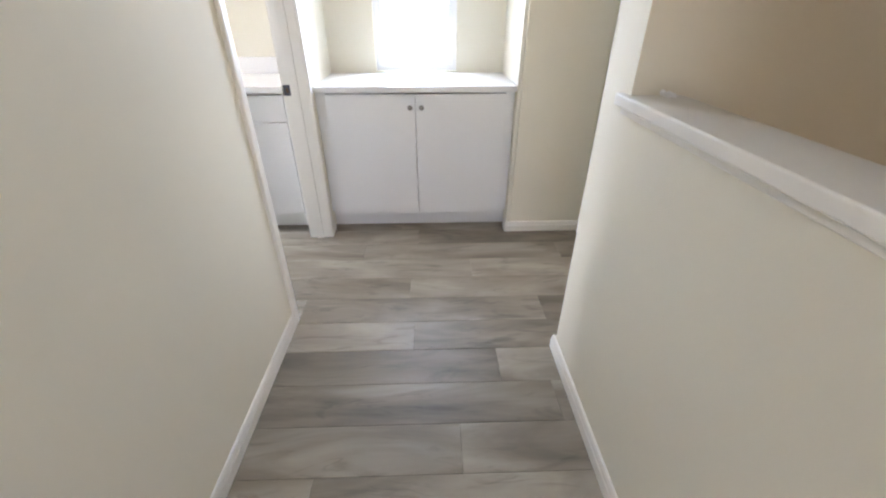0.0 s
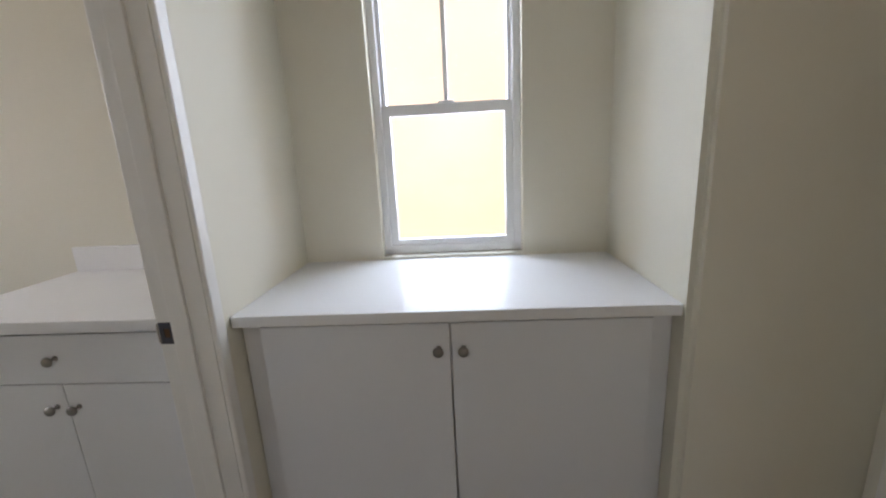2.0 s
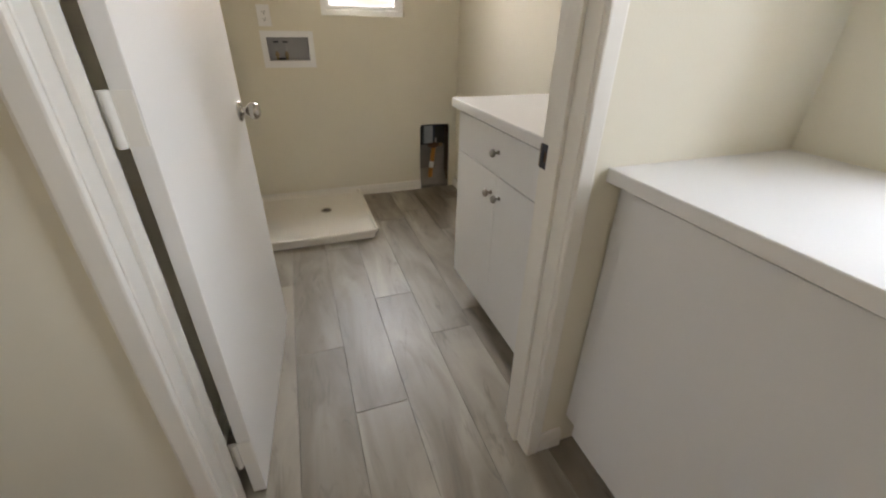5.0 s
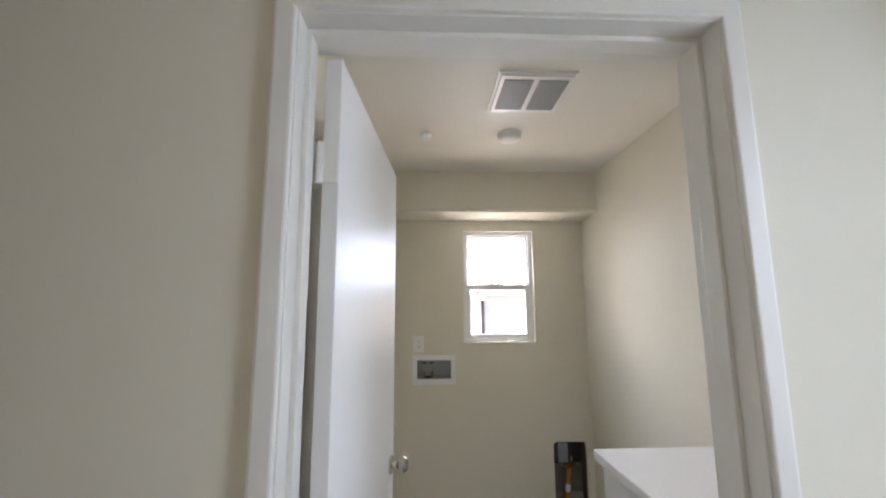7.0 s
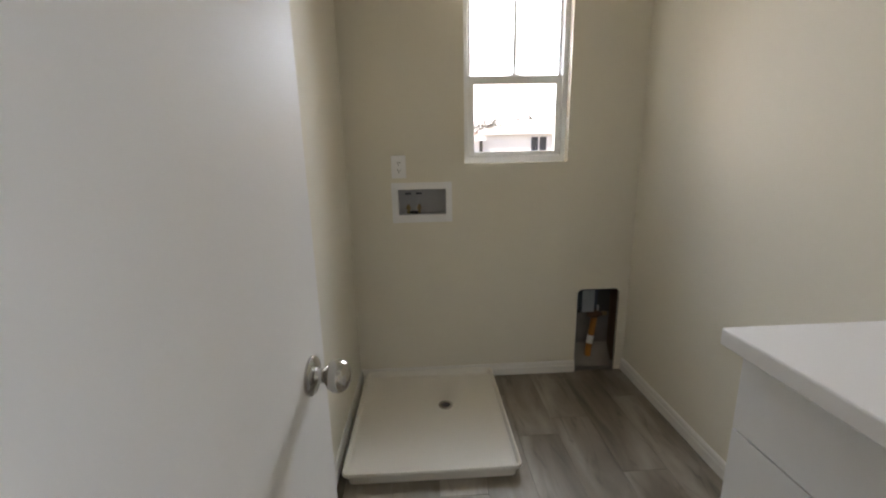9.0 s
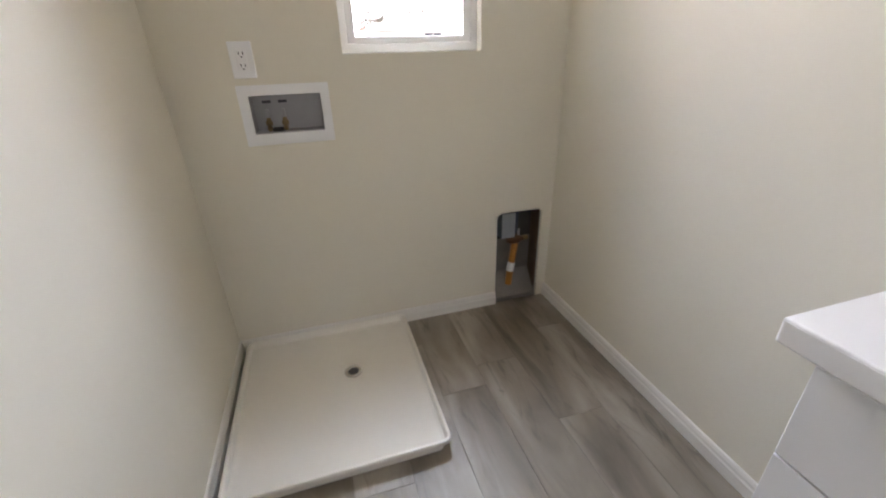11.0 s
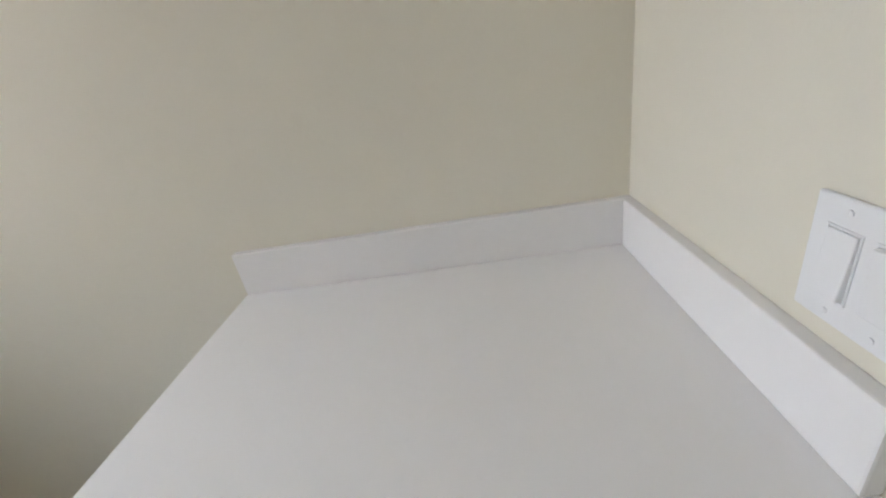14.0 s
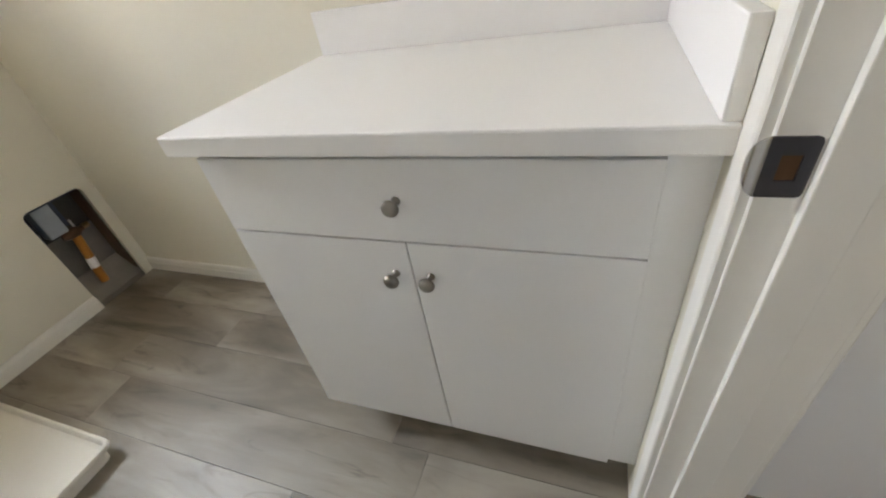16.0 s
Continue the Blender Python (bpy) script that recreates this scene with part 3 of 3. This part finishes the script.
# ---- washer pan ----
def washer_pan():
    x0, x1, y0, y1 = -2.350, -1.580, -0.950, -0.231
    root = thing("washer_pan", ((x0 + x1) / 2, (y0 + y1) / 2, 0), "white moulded plastic washer drain pan on the floor", "drain pan")
    hx, hy = (x1 - x0) / 2, (y1 - y0) / 2
    bm = bmesh.new()
    rings = []
    # outline from the foot of the outer wall over the lip to the tray
    for inset, z in ((0.022, 0.0), (0.018, 0.034), (0.008, 0.038), (0.006, 0.046), (0.0, 0.049), (0.0, 0.060), (0.002, 0.063), (0.008, 0.063), (0.011, 0.060), (0.016, 0.036), (0.026, 0.030)):
        a, b, r = hx - inset, hy - inset, max(0.012, 0.03 - inset * 0.4)
        ring = []
        for cx, cy, start in ((a - r, b - r, 0), (-a + r, b - r, 90), (-a + r, -b + r, 180), (a - r, -b + r, 270)):
            for k in range(6):
                t = radians(start + 18 * k)
                ring.append(bm.verts.new((cx + r * math.cos(t), cy + r * math.sin(t), z)))
        rings.append(ring)
    n = len(rings[0])
    for p, q in zip(rings, rings[1:]):
        for k in range(n):
            bm.faces.new([p[k], p[(k + 1) % n], q[(k + 1) % n], q[k]])
    bm.faces.new(rings[-1])
    bm.faces.new(rings[0])
    part("tray", bm, M_PAN, root, smooth=True)
    dx, dy = -2.05 - (x0 + x1) / 2, -0.514 - (y0 + y1) / 2
    dr = part("drain", lathe([(0.036, 0.029), (0.036, 0.033), (0.032, 0.035), (0.024, 0.034), (0.022, 0.0315)], 28, at=(dx, dy, 0)), M_CHROME, root, "metal ring drain", smooth=True)
    # solid dark disc paints the shade inside the drain hole
    part("drain_shade_disc", lathe([(0.021, 0.0295), (0.021, 0.0325)], 24, at=(dx, dy, 0)), M_DARK, dr)
    return root


washer_pan()


# ---- washer supply box ----
def supply_box():
    root = thing("washer_outlet_box", (X_W, 0, 0), "white recessed washer supply box with two valves", "supply box")
    y0, y1, z0, z1 = BOX
    bm = slab("x", 0.0, 0.006, -0.759, -0.442, 0.921, 1.132, [BOX])
    bevel_sharp(bm, 0.002, 2)
    part("face_frame", bm, M_PLATE, root)
    bm = slab("x", -0.085, -0.001, y0, y1, z0, z1, [(y0 + 0.002, y1 - 0.002, z0 + 0.002, z1 - 0.002)])
    box(bm, -0.088, -0.085, y0, y1, z0, z1)
    part("housing", bm, M_BOXIN, root)
    for y in (-0.675, -0.617):
        v = part("valve", lathe([(0.009, 0), (0.009, 0.02), (0.013, 0.022), (0.013, 0.036), (0.008, 0.04), (0.008, 0.05)], 14, at=(-0.045, y, z0 + 0.002)), M_BRASS, root, "small brass supply valve", smooth=True)
        part("outlet", tube([(-0.045, y, z0 + 0.026), (-0.03, y, z0 + 0.024), (-0.016, y, z0 + 0.012)], 0.008), M_BRASS, v, smooth=True)
        part("lever", bm_box(-0.052, -0.038, y - 0.006, y + 0.006, z0 + 0.050, z0 + 0.082, bevel=0.003), M_BOXIN, v)
        part("tag", bm_box(-0.0845, -0.083, y - 0.016, y + 0.016, z0 + 0.100, z0 + 0.110), M_BRONZE, root)
    part("standpipe_cover", lathe([(0.024, 0.0), (0.024, 0.010), (0.020, 0.012)], 20, at=(-0.045, -0.645, z0 + 0.002)), M_DARK, root)
    return root


supply_box()


# ---- dryer recess ----
def dryer_recess():
    y0, y1, z0, z1 = HOLE[0], HOLE[1], 0.0, HOLE[3]
    root = thing("dryer_vent_box", (X_W, 0, 0), "open metal dryer recess with gas stub and duct", "vent box")
    g0 = 0.0015
    bm = slab("x", -0.098, -0.014, y0 + g0, y1 - g0, z0 - 0.002, z1 - g0, [(y0 + 0.005, y1 - 0.005, z0 + 0.004, z1 - 0.006)])
    box(bm, -0.0995, -0.098, y0 + g0, y1 - g0, z0, z1 - g0)
    part("housing", bm, M_GALV, root)
    # rounded upper corners of the cut in the wallboard
    for s, yc in ((1, y0), (-1, y1)):
        bm = bmesh.new()
        pts = [(0, 0)] + [(0.030 * (1 - math.sin(radians(a))), -0.030 * (1 - math.cos(radians(a)))) for a in range(0, 91, 15)]
        front = [bm.verts.new((0.0, yc + s * u, z1 + v)) for u, v in pts]
        back = [bm.verts.new((-0.0135, yc + s * u, z1 + v)) for u, v in pts]
        k = len(pts)
        for i in range(k):
            bm.faces.new([front[i], front[(i + 1) % k], back[(i + 1) % k], back[i]])
        bm.faces.new(front)
        bm.faces.new(back)
        part("corner", bm, M_WALL, root)
    # dark sheet paints the shade in the recess's upper depth
    part("back_shade_panel", bm_box(-0.097, -0.093, y0 + 0.006, y1 - 0.006, 0.33, z1 - 0.008), M_DARK, root)
    part("side_liner", bm_box(-0.092, -0.016, y1 - 0.010, y1 - 0.006, 0.05, z1 - 0.008), M_RUST, root)
    part("side_panel", bm_box(-0.092, -0.016, y0 + 0.006, y0 + 0.010, 0.36, z1 - 0.008), M_NAVY, root, "dark blue duct side")
    part("top_panel", bm_box(-0.092, -0.016, y0 + 0.011, y1 - 0.011, z1 - 0.012, z1 - 0.008), M_NAVY, root)
    # sheet metal foot rising from the front lip to the back
    bm = bmesh.new()
    prof = [(-0.004, 0.006), (-0.004, 0.026), (-0.090, 0.135), (-0.0975, 0.135), (-0.0975, 0.006)]
    ends = [[bm.verts.new((x, y, z)) for x, z in prof] for y in (y0 + 0.006, y1 - 0.012)]
    for i in range(5):
        bm.faces.new([ends[0][i], ends[0][(i + 1) % 5], ends[1][(i + 1) % 5], ends[1][i]])
    for e in ends:
        bm.faces.new(e)
    part("foot_plate", bm, M_GALV, root, "sloping galvanised foot plate")
    part("lip", bm_box(-0.003, 0.001, y0 + 0.004, y1 - 0.006, 0.0, 0.026, bevel=0.001), M_GALV, root)
    part("duct", bm_box(-0.090, -0.030, y0 + 0.040, y0 + 0.115, 0.355, z1 - 0.013, bevel=0.006), M_DUCT, root, "grey-blue sheet duct collar")
    part("duct_flange", bm_box(-0.088, -0.050, y0 + 0.116, y0 + 0.140, 0.370, z1 - 0.013, bevel=0.004), M_NAVY, root, "dark blue duct flange")
    g = part("gas_pipe", tube([(-0.045, y0 + 0.098, 0.075), (-0.045, y0 + 0.102, 0.13), (-0.047, y0 + 0.113, 0.21), (-0.05, y0 + 0.128, 0.325)], 0.018, 14), M_ORANGE, root, "orange coated gas stub", smooth=True)
    part("tape", tube([(-0.0455, y0 + 0.104, 0.155), (-0.047, y0 + 0.112, 0.205)], 0.0192, 14), M_PLATE, g, "white tape wrapped round the pipe", smooth=True)
    part("valve_body", lathe([(0.012, -0.050), (0.02, -0.035), (0.024, -0.012), (0.024, 0.012), (0.015, 0.024), (0.012, 0.040)], 14, "y", at=(-0.048, y0 + 0.130, 0.335)), M_RUST, g, "dark brown gas valve", smooth=True)
    part("outlet", lathe([(0.013, 0.040), (0.013, 0.066), (0.009, 0.068)], 12, "y", at=(-0.048, y0 + 0.130, 0.338)), M_BRASS, g, smooth=True)
    part("valve_lever", bm_box(-0.054, -0.046, y0 + 0.140, y0 + 0.150, 0.352, 0.392, bevel=0.003), M_BOXIN, g)
    return root


dryer_recess()


# ---- outlet and switches ----
def outlet():
    root = thing("wall_outlet", (X_W, -0.716, 1.213), "white duplex wall outlet above the washer box", "outlet")
    part("plate", bm_box(0, 0.006, -0.038, 0.038, -0.058, 0.058, bevel=0.003, segments=3), M_PLATE, root)
    part("receptacle", bm_box(0.0055, 0.009, -0.017, 0.017, -0.034, 0.034, bevel=0.0015), M_PLATE, root)
    for z in (0.019, -0.019):
        for y in (-0.006, 0.007):
            part("slot", bm_box(0.0085, 0.0096, y - 0.0014, y + 0.0014, z - 0.002, z + 0.007), M_INK, root)
        part("ground_slot", lathe([(0.0026, 0.0085), (0.0026, 0.0096)], 10, "x", at=(0, 0.0, z - 0.009)), M_INK, root)
    return root


outlet()


def switch_plate():
    root = thing("light_switch", (-0.12, 0.072, 1.103), "white two-gang plate with paddle light switches", "light switch")
    part("plate", bm_box(-0.006, 0, -0.0585, 0.0585, -0.060, 0.060, bevel=0.003, segments=3), M_PLATE, root)
    for y, tilt in ((0.023, 4.5), (-0.023, -3.5)):
        part("bezel", slab("x", -0.0075, -0.0055, y - 0.0175, y + 0.0175, -0.0345, 0.0345, [(y - 0.0155, y + 0.0155, -0.0325, 0.0325)]), M_PLATE, root)
        r = part("rocker", bm_box(-0.0045, 0.003, -0.0148, 0.0148, -0.0315, 0.0315, bevel=0.0015), M_PLATE, root)
        r.matrix_basis = pose(-0.0065, y, 0, 0, tilt, 0)
        for z in (0.0485, -0.0485):
            s = part("screw", lathe([(0.0034, -0.0072), (0.0034, -0.005)], 12, "x", at=(0, y, z)), M_PLATE, root)
            part("screw_slot", bm_box(-0.0076, -0.0070, y - 0.0006, y + 0.0006, z - 0.003, z + 0.003), M_PLATE, s)
    return root


switch_plate()


# ---- laundry ceiling fixtures ----
def exhaust_fan():
    root = thing("exhaust_fan", (-0.975, -0.195, CEIL), "white ceiling exhaust fan with two dark louvred openings", "exhaust fan")
    bm = slab("y", -0.165, 0.165, -0.165, 0.165, -0.022, 0.0)
    bmesh.ops.bevel(bm, geom=[e for e in bm.edges if all(v.co.z < -0.01 for v in e.verts)], offset=0.012, segments=3, affect="EDGES")
    part("cover", bm, M_PLATE, root)
    for y0, y1 in ((-0.138, -0.012), (0.012, 0.138)):
        g = part("grille", bm_box(-0.12, 0.13, y0, y1, -0.0245, -0.0225), M_GRILLE, root, "dark grille opening")
        for k in range(9):
            y = y0 + 0.010 + k * (y1 - y0 - 0.020) / 8
            part("louvre", bm_box(-0.118, 0.128, y - 0.002, y + 0.002, -0.0275, -0.0235), M_GRILLE, g)
    return root


exhaust_fan()
sd = thing("smoke_detector", (-1.43, -0.192, CEIL), "round white smoke detector on the ceiling", "smoke detector")
part("base", lathe([(0.070, 0), (0.070, -0.010)], 36), M_PLATE, sd, smooth=True)
part("cover", lathe([(0.066, -0.010), (0.064, -0.022), (0.055, -0.032), (0.030, -0.037), (0.002, -0.038)], 36), M_PLATE, sd, smooth=True)
sc = thing("sprinkler_cover", (-1.45, -0.663, CEIL), "small round white fire sprinkler cover", "sprinkler")
part("cover", lathe([(0.034, 0), (0.034, -0.006), (0.028, -0.009), (0.028, -0.020), (0.022, -0.023), (0.002, -0.024)], 28), M_PLATE, sc, smooth=True)

# ---- scrap on the ledge ----
sb = bmesh.new()
random.seed(4)
lumps = [(0, 0, 0.007, 0.009), (0.012, 0.009, 0.005, 0.007), (-0.011, 0.008, 0.010, 0.007), (0.015, -0.005, 0.004, 0.006)]
for x, y, z, r in lumps:
    bmesh.ops.create_icosphere(sb, subdivisions=2, radius=r, matrix=Matrix.Translation((x, y, z)))
for v in sb.verts:
    v.co += Vector([random.uniform(-0.0022, 0.0022) for _ in range(3)])
    v.co.z = max(v.co.z, 0.0)
scrap = tagged(part("plastic_scrap", sb, M_PLATE), "small crumpled white scrap lying on the ledge", "scrap")
scrap.location = (1.282, -1.355, 1.106)

# ---- outdoors ----
structure(part("ground", bm_box(-400, 400, -400, 400, -3.6, -3.2), M_GROUND), "dry bare ground around the houses", "ground")


def house(name, x0, x1, y0, y1, z1, wall_mat, label, face, wins):
    """A stucco house with a hipped tile roof. face: 'x' or 'y', the wall that bears the windows (its +x or -y side)."""
    root = thing(name, ((x0 + x1) / 2, (y0 + y1) / 2, -3.2), label, "house")
    hx, hy, h = (x1 - x0) / 2, (y1 - y0) / 2, z1 + 3.2
    if face == "x":
        part("wall", slab("x", hx - 0.2, hx, -hy, hy, 0, h, [(a, b, c, d) for a, b, c, d in wins]), wall_mat, root)
        part("wall", bm_box(-hx, hx - 0.201, -hy, hy, 0, h), wall_mat, root)
    else:
        part("wall", slab("y", -hy, -hy + 0.2, -hx, hx, 0, h, [(a, b, c, d) for a, b, c, d in wins]), wall_mat, root)
        part("wall", bm_box(-hx, hx, -hy + 0.201, hy, 0, h), wall_mat, root)
    for a, b, c, d in wins:
        if face == "x":
            wdw = part("window", slab("x", hx - 0.12, hx - 0.04, a, b, c, d, [(a + 0.07, (a + b) / 2 - 0.03, c + 0.07, d - 0.07), ((a + b) / 2 + 0.03, b - 0.07, c + 0.07, d - 0.07)]), M_VINYL, root)
            part("pane", bm_box(hx - 0.10, hx - 0.08, a + 0.05, b - 0.05, c + 0.05, d - 0.05), M_PANE, wdw)
        else:
            wdw = part("window", slab("y", -hy + 0.04, -hy + 0.12, a, b, c, d, [(a + 0.07, b - 0.07, c + 0.07, d - 0.07)]), M_VINYL, root)
            part("pane", bm_box(a + 0.05, b - 0.05, -hy + 0.08, -hy + 0.10, c + 0.05, d - 0.05), M_PANE, wdw)
    bm = bmesh.new()
    o, rise = 0.3, min(hx, hy) * 0.24
    base = [bm.verts.new((sx * (hx + o), sy * (hy + o), h)) for sx, sy in ((-1, -1), (1, -1), (1, 1), (-1, 1))]
    if hy > hx:
        rid = [bm.verts.new((0, -(hy - hx), h + rise)), bm.verts.new((0, hy - hx, h + rise))]
        fs = ([base[0], base[1], rid[0]], [base[1], base[2], rid[1], rid[0]], [base[2], base[3], rid[1]], [base[3], base[0], rid[0], rid[1]])
    else:
        rid = [bm.verts.new((-(hx - hy), 0, h + rise)), bm.verts.new((hx - hy, 0, h + rise))]
        fs = ([base[0], base[1], rid[1], rid[0]], [base[1], base[2], rid[1]], [base[2], base[3], rid[0], rid[1]], [base[3], base[0], rid[0]])
    for f in fs:
        bm.faces.new(f)
    bm.faces.new(base)
    roof = part("roof", bm, M_TILES, root)
    part("fascia", slab("x", hx + o - 0.04, hx + o, -hy - o, hy + o, h - 0.22, h + 0.02) if face == "x" else slab("y", -hy - o, -hy - o + 0.04, -hx - o, hx + o, h - 0.22, h + 0.02), M_VINYL, roof)
    return root


house("neighbour_house", -6.0, 9.0, 3.4, 12.0, 4.6, M_STUCCO, "ochre stucco neighbouring house close beside the window", "y", [(-5.5, -4.2, 4.0, 5.4)])
house("far_house", -30.5, -24, 2.9, 15.0, 2.5, M_STUCCO_W, "pale stucco house with tile roof across the street", "x", [(-3.3, -2.25, 4.35, 5.4), (1.4, 2.5, 4.35, 5.4), (-1.0, 0.6, 1.0, 2.3)])
house("far_house", -29.5, -23.2, -9.0, 2.6, 2.15, M_STUCCO_W, "pale stucco house with lower tile roof beside its neighbour", "x", [(-3.6, -2.2, 4.0, 5.0), (1.2, 2.4, 4.0, 5.0), (2.0, 3.6, 1.0, 2.3)])


def tree(loc, height, seed):
    root = thing("tree", loc, "leafy green tree behind the far house", "tree", "trees behind the far house")
    rng = random.Random(seed)
    trunk = tube([(0, 0, 0), (0.1, 0, height * 0.3), (0.0, 0.1, height * 0.6), (0.15, 0.1, height * 0.85)], 0.22, 8)
    for v in trunk.verts:
        v.co.xy *= 1 - 0.6 * v.co.z / height
    part("trunk", trunk, M_BARK, root)
    for k in range(5):
        a = k * 1.26 + rng.random()
        part("limb", tube([(0, 0, height * 0.45), (math.cos(a) * 0.8, math.sin(a) * 0.8, height * 0.62), (math.cos(a) * 1.5, math.sin(a) * 1.5, height * 0.75)], 0.06, 6), M_BARK, root)
    bm = bmesh.new()
    for _ in range(1600):
        a, u = rng.uniform(0, 6.283), rng.uniform(-1, 1)
        r = height * 0.27 * rng.uniform(0.45, 1.0) * (1 + 0.25 * math.sin(3 * a + seed))
        c = Vector((r * math.cos(a) * math.sqrt(1 - u * u), r * math.sin(a) * math.sqrt(1 - u * u), height * 0.72 + r * u * 0.9))
        q = Euler([rng.uniform(0, 6.28) for _ in range(3)]).to_matrix()
        s = rng.uniform(0.09, 0.20)
        vs = [bm.verts.new(c + q @ Vector(p) * s) for p in ((-1, 0, 0), (0, -0.55, 0.1), (1, 0, 0), (0, 0.55, 0.1))]
        bm.faces.new(vs)
    tagged(part("crown", bm, M_LEAF, root), kind="stuff")
    return root


for i, (x, y, hgt) in enumerate(((-46, -4.5, 8.6), (-46, 6.7, 8.9), (-46, 11.2, 9.0), (-50, 18.5, 9.0))):
    tree((x, y, -3.2), hgt, i + 1)

# glowing sheet added to whiten the sky low over the far street
glow_sheet = bpy.data.materials.new("sky_glow_sheet")
glow_sheet.use_nodes = True
hb = glow_sheet.node_tree.nodes["Principled BSDF"]
hb.inputs["Base Color"].default_value = (0.8, 0.8, 0.8, 1)
hb.inputs["Emission Color"].default_value = (0.93, 0.97, 1.0, 1)
hb.inputs["Emission Strength"].default_value = 1.4
structure(part("backdrop", bm_box(-80, -79, -90, 90, -3.2, 60), glow_sheet), "added glowing sheet that whitens the low sky beyond the street", "sky")

# ---- floor: subfloor and planks ----
bm = bm_box(-2.53, 4.36, -1.325, Y_N + 0.16, -0.12, -0.007)
box(bm, -0.12, 1.32, -4.76, -1.325, -0.12, -0.007)
floor = structure(part("floor", bm, M_SUB), "grey-brown wood-look vinyl plank floor", "floor")
PLANK_W, PLANK_L = 0.187, 1.205
JOINTS = {0: 0.575, -1: 0.94, 1: 1.218, 2: -0.66, 3: 0.893, 4: 0.25, 5: 0.578, 6: -1.948, 7: -1.59, 8: 0.31}
rng = random.Random(7)
plank_meshes = {}


def plank(x0, x1, y0, y1):
    key = (round(x1 - x0, 3), round(y1 - y0, 3))
    if key not in plank_meshes:
        lx, ly, c = key[0] / 2 - 0.0003, key[1] / 2 - 0.0003, 0.0012
        mesh = bpy.data.meshes.new("plank")
        lo = [(-lx, -ly, -0.006), (lx, -ly, -0.006), (lx, ly, -0.006), (-lx, ly, -0.006)]
        md = [(-lx, -ly, -c), (lx, -ly, -c), (lx, ly, -c), (-lx, ly, -c)]
        tp = [(-lx + c, -ly + c, 0), (lx - c, -ly + c, 0), (lx - c, ly - c, 0), (-lx + c, ly - c, 0)]
        sides = [(a + i, a + (i + 1) % 4, a + 4 + (i + 1) % 4, a + 4 + i) for a in (0, 4) for i in range(4)]
        mesh.from_pydata(lo + md + tp, [], sides + [(8, 9, 10, 11), (3, 2, 1, 0)])
        mesh.materials.append(M_PLANK)
        plank_meshes[key] = mesh
    ob = new("plank", plank_meshes[key])
    ob.location = ((x0 + x1) / 2, (y0 + y1) / 2, 0)
    ob.parent = floor


for k in range(-20, 9):
    y0 = -1.127 + PLANK_W * k
    y1 = min(y0 + PLANK_W, Y_N)
    if y1 < -4.6:
        continue
    y0 = max(y0, -4.6)
    xa = X_W if y1 > -0.985 else -0.02
    xb = 4.2 if y0 > -1.15 else 1.30
    j = JOINTS.get(k)
    if j is None:
        j = rng.uniform(0, PLANK_L)
    start = j - PLANK_L * math.ceil((j - xa) / PLANK_L)
    while start < xb - 0.01:
        p0, p1 = max(start, xa), min(start + PLANK_L, xb)
        if p1 - p0 > 0.01:
            plank(p0, p1, y0, y1)
        start += PLANK_L
